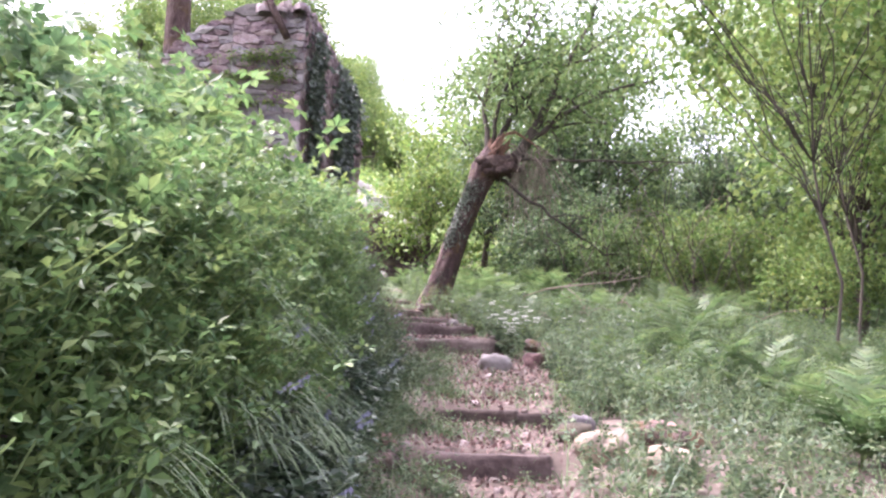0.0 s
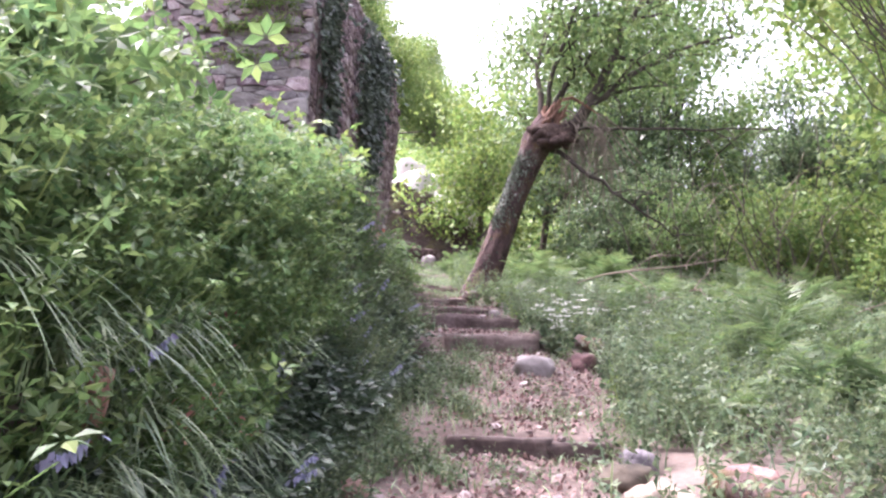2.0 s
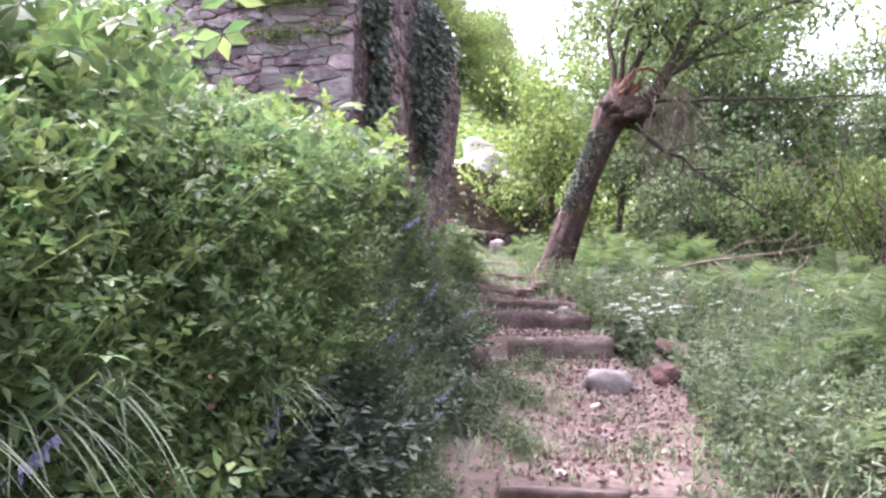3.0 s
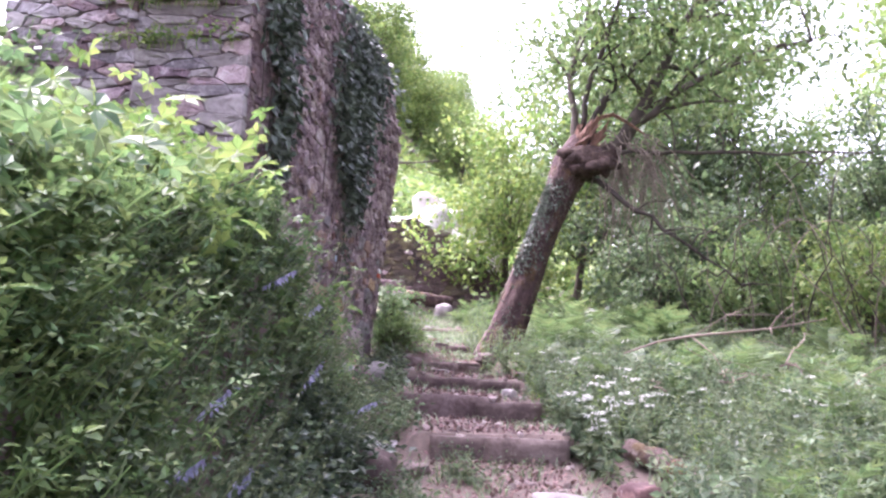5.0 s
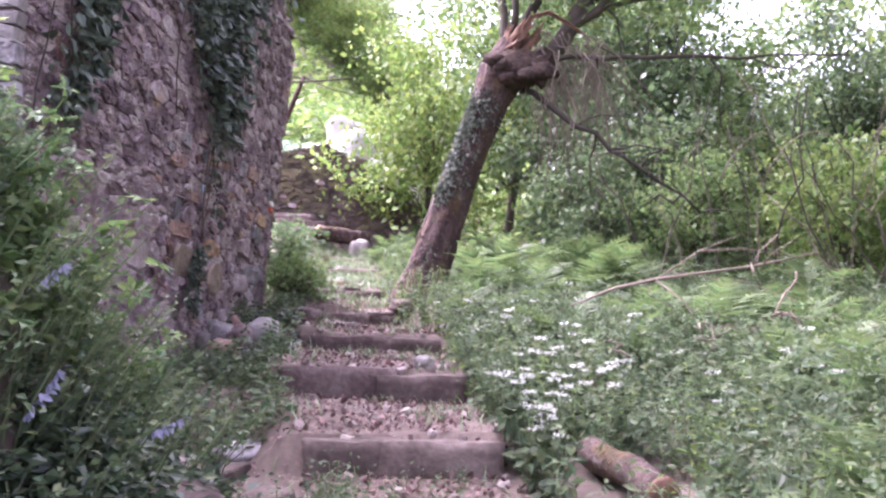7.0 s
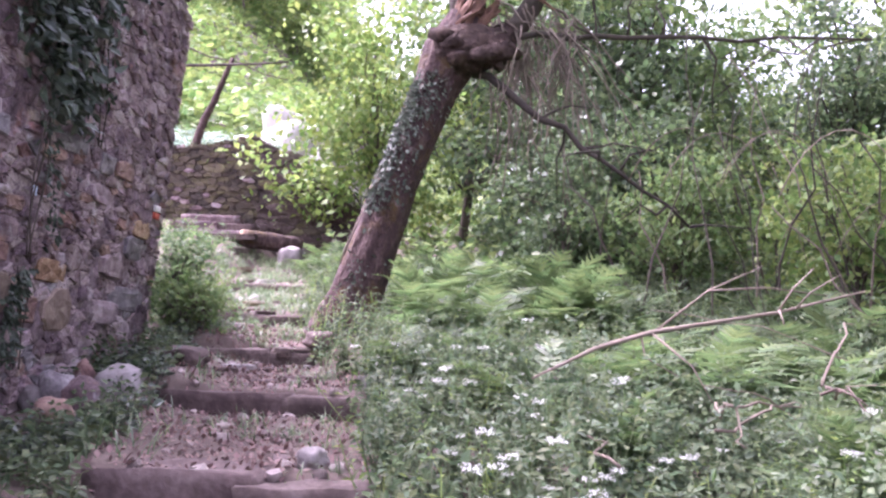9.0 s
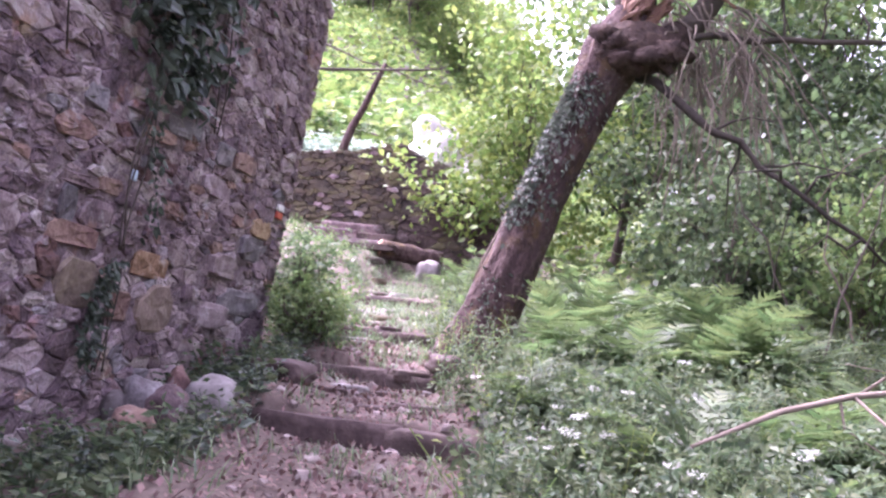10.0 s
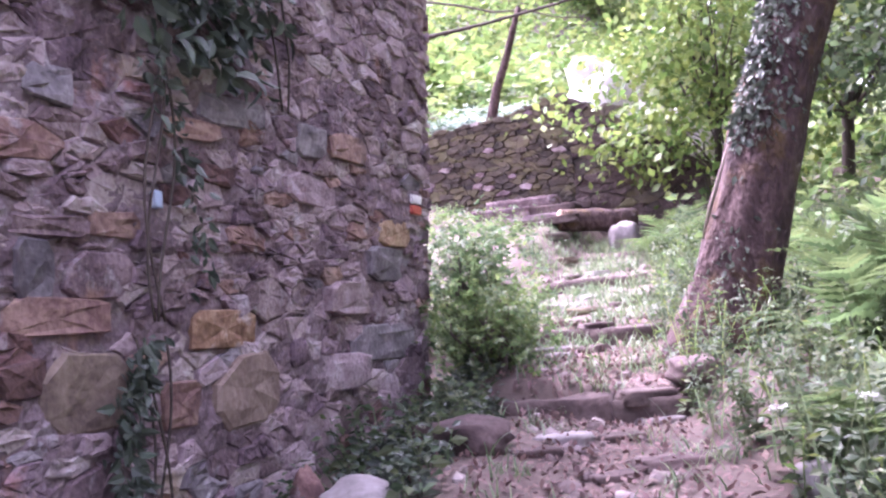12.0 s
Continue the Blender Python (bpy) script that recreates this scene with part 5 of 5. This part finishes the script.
# leaf litter and pebbles on the path
gl = np.random.default_rng(120)
n = 20000
y = gl.uniform(3.0, 18.0, n)
x = np.interp(y, WAY_Y, WAY_X) + gl.normal(size=n) * np.interp(y, WAY_Y, WAY_W) * 0.74
P = np.stack([x, y, land(x, y) + 0.012], 1)
v, f = leaves(P, 0.036, spread=1.0, droop=0, up=2.6, tv=CHIP_V, tf=CHIP_F, gen=gl)
v[:, 2] = np.maximum(v[:, 2], land(v[:, 0], v[:, 1]) + 0.004)
tagged(new("leaf_litter", raw_mesh("leaf_litter", v, f, LITTER)), "dry brown and pinkish fallen leaves on the path", "leaf litter", kind="stuff")
for k in range(34):
    y = gl.uniform(14.8, 22.0)
    x = float(np.interp(y, WAY_Y, WAY_X) + gl.uniform(-0.9, 0.9) * np.interp(y, WAY_Y, WAY_W))
    l_ = gl.uniform(0.14, 0.34)
    rock("paving_stone", (x, y, bed(x, y) - 0.012), (l_, l_ * gl.uniform(0.5, 0.8), 0.08), 200 + k, (STEP_STONE, PALE_STONE, MOSS_STONE)[k % 3], "flat worn stone set in the trodden path", "stone", rz=gl.uniform(-40, 40), boxy=0.7, rough=0.08, group="flat stones in the path")
pb = Build()
for k in range(420):
    y = gl.uniform(5, 22.5)
    x = float(np.interp(y, WAY_Y, WAY_X) + gl.normal() * np.interp(y, WAY_Y, WAY_W) * 0.6)
    s_ = gl.uniform(0.015, 0.055)
    M4 = np.array(pose(x, y, bed(x, y) - 0.3 * s_, gl.normal() * 15, gl.normal() * 15, gl.uniform(0, 360)) @ Matrix.Diagonal((s_ * 1.6, s_ * 1.2, s_ * 0.9, 1)))
    bl = BLOCKS[k % 14]
    pb.add(bl[0] @ M4[:3, :3].T + M4[:3, 3], bl[1])
tagged(new("pebbles", pb.mesh("pebbles", PEBBLE, False)), "small stones scattered over the path", "stones", kind="stuff")


# ---------------- dead wood, post and rail ----------------
def stick(name, pts, r, material, label, category="branch", sides=6):
    b = Build()
    b.tube(pts, np.linspace(r, r * 0.45, len(pts)), sides, 0.08, len(pts))
    return tagged(new(name, b.mesh(name, material)), label, category)


stick("post", bend((-3.55, 23.6, 5.3), (-2.83, 23.4, 7.05), 6, 0, 0.015, 2), 0.075, BARK, "leaning weathered wooden post on the terrace", "post", 9)
stick("rail", bend((-4.6, 23.4, 6.85), (-1.9, 23.3, 6.98), 7, 0, 0.02, 3), 0.035, TWIG, "thin horizontal pole across the leaning post", "rail")
stick("rail", bend((-4.5, 23.5, 7.5), (-1.9, 23.4, 6.7), 7, 0, 0.02, 4), 0.02, TWIG, "thin slanting branch behind the post", "rail")
gd = np.random.default_rng(130)
for k in range(14):
    a = np.array([gd.uniform(2.3, 4.8), gd.uniform(11.5, 15.5), 0])
    to = a + [gd.uniform(-1.6, 1.8), gd.uniform(-0.6, 0.8), 0]
    a[2], to[2] = bed(a[0], a[1]) + gd.uniform(0.05, 0.2), bed(to[0], to[1]) + gd.uniform(0.25, 0.75)
    stick("dead_branch", bend(a, to, 8, -0.1, 0.03, k), gd.uniform(0.005, 0.012), DEAD, "pale dry fallen branch among the weeds")
for k in range(54):
    a = np.array([gd.uniform(2.2, 8.5), gd.uniform(15.5, 21), 0])
    a[2] = bed(a[0], a[1])
    to = a + [gd.normal() * 0.6, gd.normal() * 0.4, gd.uniform(1.4, 3.2)]
    stick("bare_stem", bend(a, to, 8, 0, 0.04, k), gd.uniform(0.007, 0.017), TWIG if k % 5 else DEAD, "thin bare upright stem at the wood's edge", "stem")
for k in range(12):
    a = np.array([gd.uniform(2.0, 4.6), gd.uniform(14.5, 17.5), 0])
    a[2] = bed(a[0], a[1]) + 0.9 + gd.random()
    pts = spline([a, a + [0.3, 0, 0.7], a + [0.9, 0.1, 0.8], a + [1.1 + gd.random() * 0.4, 0.1, -0.7]], 12)
    stick("bramble", pts, 0.0055, DEAD, "arching pale bramble cane at the wood's edge", "bramble")


def mark(at, size, colour, label, parent_name="paint_mark"):
    m = mat(label.replace(" ", "_")[:20], [(0.3, tuple(c * 0.8 for c in colour)), (0.7, colour)], 20, 0.7, 0.2, 60, 0)
    ob = rock(parent_name, at, (0.02, size[0], size[1]), 3, m, label, "paint mark", boxy=0.85, rough=0.08)
    return ob


mark((face_x(14.14, 3.47) + 0.012, 14.14, 3.47), (0.04, 0.06), (0.5, 0.6, 0.75), "pale blue painted spot on the wall stones")
mark((face_x(16.4, 3.66) + 0.012, 16.4, 3.66), (0.13, 0.05), (0.7, 0.68, 0.65), "white stripe of a painted trail mark")
mark((face_x(16.4, 3.6) + 0.012, 16.4, 3.6), (0.13, 0.05), (0.5, 0.1, 0.07), "red stripe of a painted trail mark")

# a long fallen branch with its side twigs
b = Build()
b.tube([(1.07, 12.6, 2.5), (1.39, 12.9, 2.63), (1.71, 13.2, 2.71), (2.49, 13.6, 2.84), (3.09, 13.9, 2.98)], [0.006, 0.011, 0.012, 0.009, 0.006], 8, 0.1, 1)
fallen = tagged(new("fallen_branch", b.mesh("fallen_branch", DEAD)), "long pale fallen branch with side twigs over the weeds", "branch")
for k, pts in enumerate(([(1.71, 13.2, 2.71), (1.89, 13.1, 2.55), (2.0, 13.0, 2.31)], [(1.71, 13.2, 2.7), (2.08, 13.5, 2.94), (2.47, 13.8, 3.1)], [(2.08, 13.5, 2.94), (2.43, 13.6, 2.97), (2.79, 13.7, 2.94)], [(2.49, 13.6, 2.85), (2.56, 13.6, 2.96), (2.72, 13.7, 3.09)], [(2.58, 13.6, 2.86), (2.66, 13.6, 2.95), (2.82, 13.6, 3.05)], [(1.65, 13.15, 2.7), (1.66, 13.1, 2.59), (1.79, 13.0, 2.51)], [(2.49, 13.6, 2.85), (2.48, 13.5, 2.77)])):
    b = Build()
    b.tube(pts, np.linspace(0.007, 0.003, len(pts)), 6, 0.1, k)
    part("side_twig", b.mesh("side_twig", DEAD), fallen)

for k, (a, to) in enumerate((((1.89, 12.8, 2.37), (2.48, 13.2, 2.36)), ((1.85, 12.6, 2.3), (2.37, 13.0, 2.38)), ((1.91, 12.8, 2.4), (1.95, 12.5, 2.24)), ((2.47, 13.0, 2.48), (2.8, 13.4, 2.78)), ((2.45, 12.9, 2.48), (2.55, 12.7, 2.38)), ((2.38, 12.8, 2.45), (2.55, 12.7, 2.41)), ((1.37, 12.2, 2.19), (1.27, 12.5, 2.29)))):
    stick("dead_branch", bend(a, to, 7, -0.03, 0.02, 300 + k), 0.009, DEAD, "dry brown branch in the heap beside the path")

# added rocks above the terrace; their pale colour stands in for glaring sunlit ground
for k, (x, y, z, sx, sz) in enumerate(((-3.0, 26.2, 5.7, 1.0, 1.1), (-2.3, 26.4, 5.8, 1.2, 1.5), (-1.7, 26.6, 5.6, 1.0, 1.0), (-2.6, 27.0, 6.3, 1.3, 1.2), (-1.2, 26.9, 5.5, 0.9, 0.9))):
    rock("rock_outcrop", (x, y, z), (sx, 0.8, sz), 5 + k, SUN_GLARE, "added rock mound above the terrace wall, pale colour standing in for sun glare", "rock", rz=31 * k, boxy=0.35, rough=0.22)
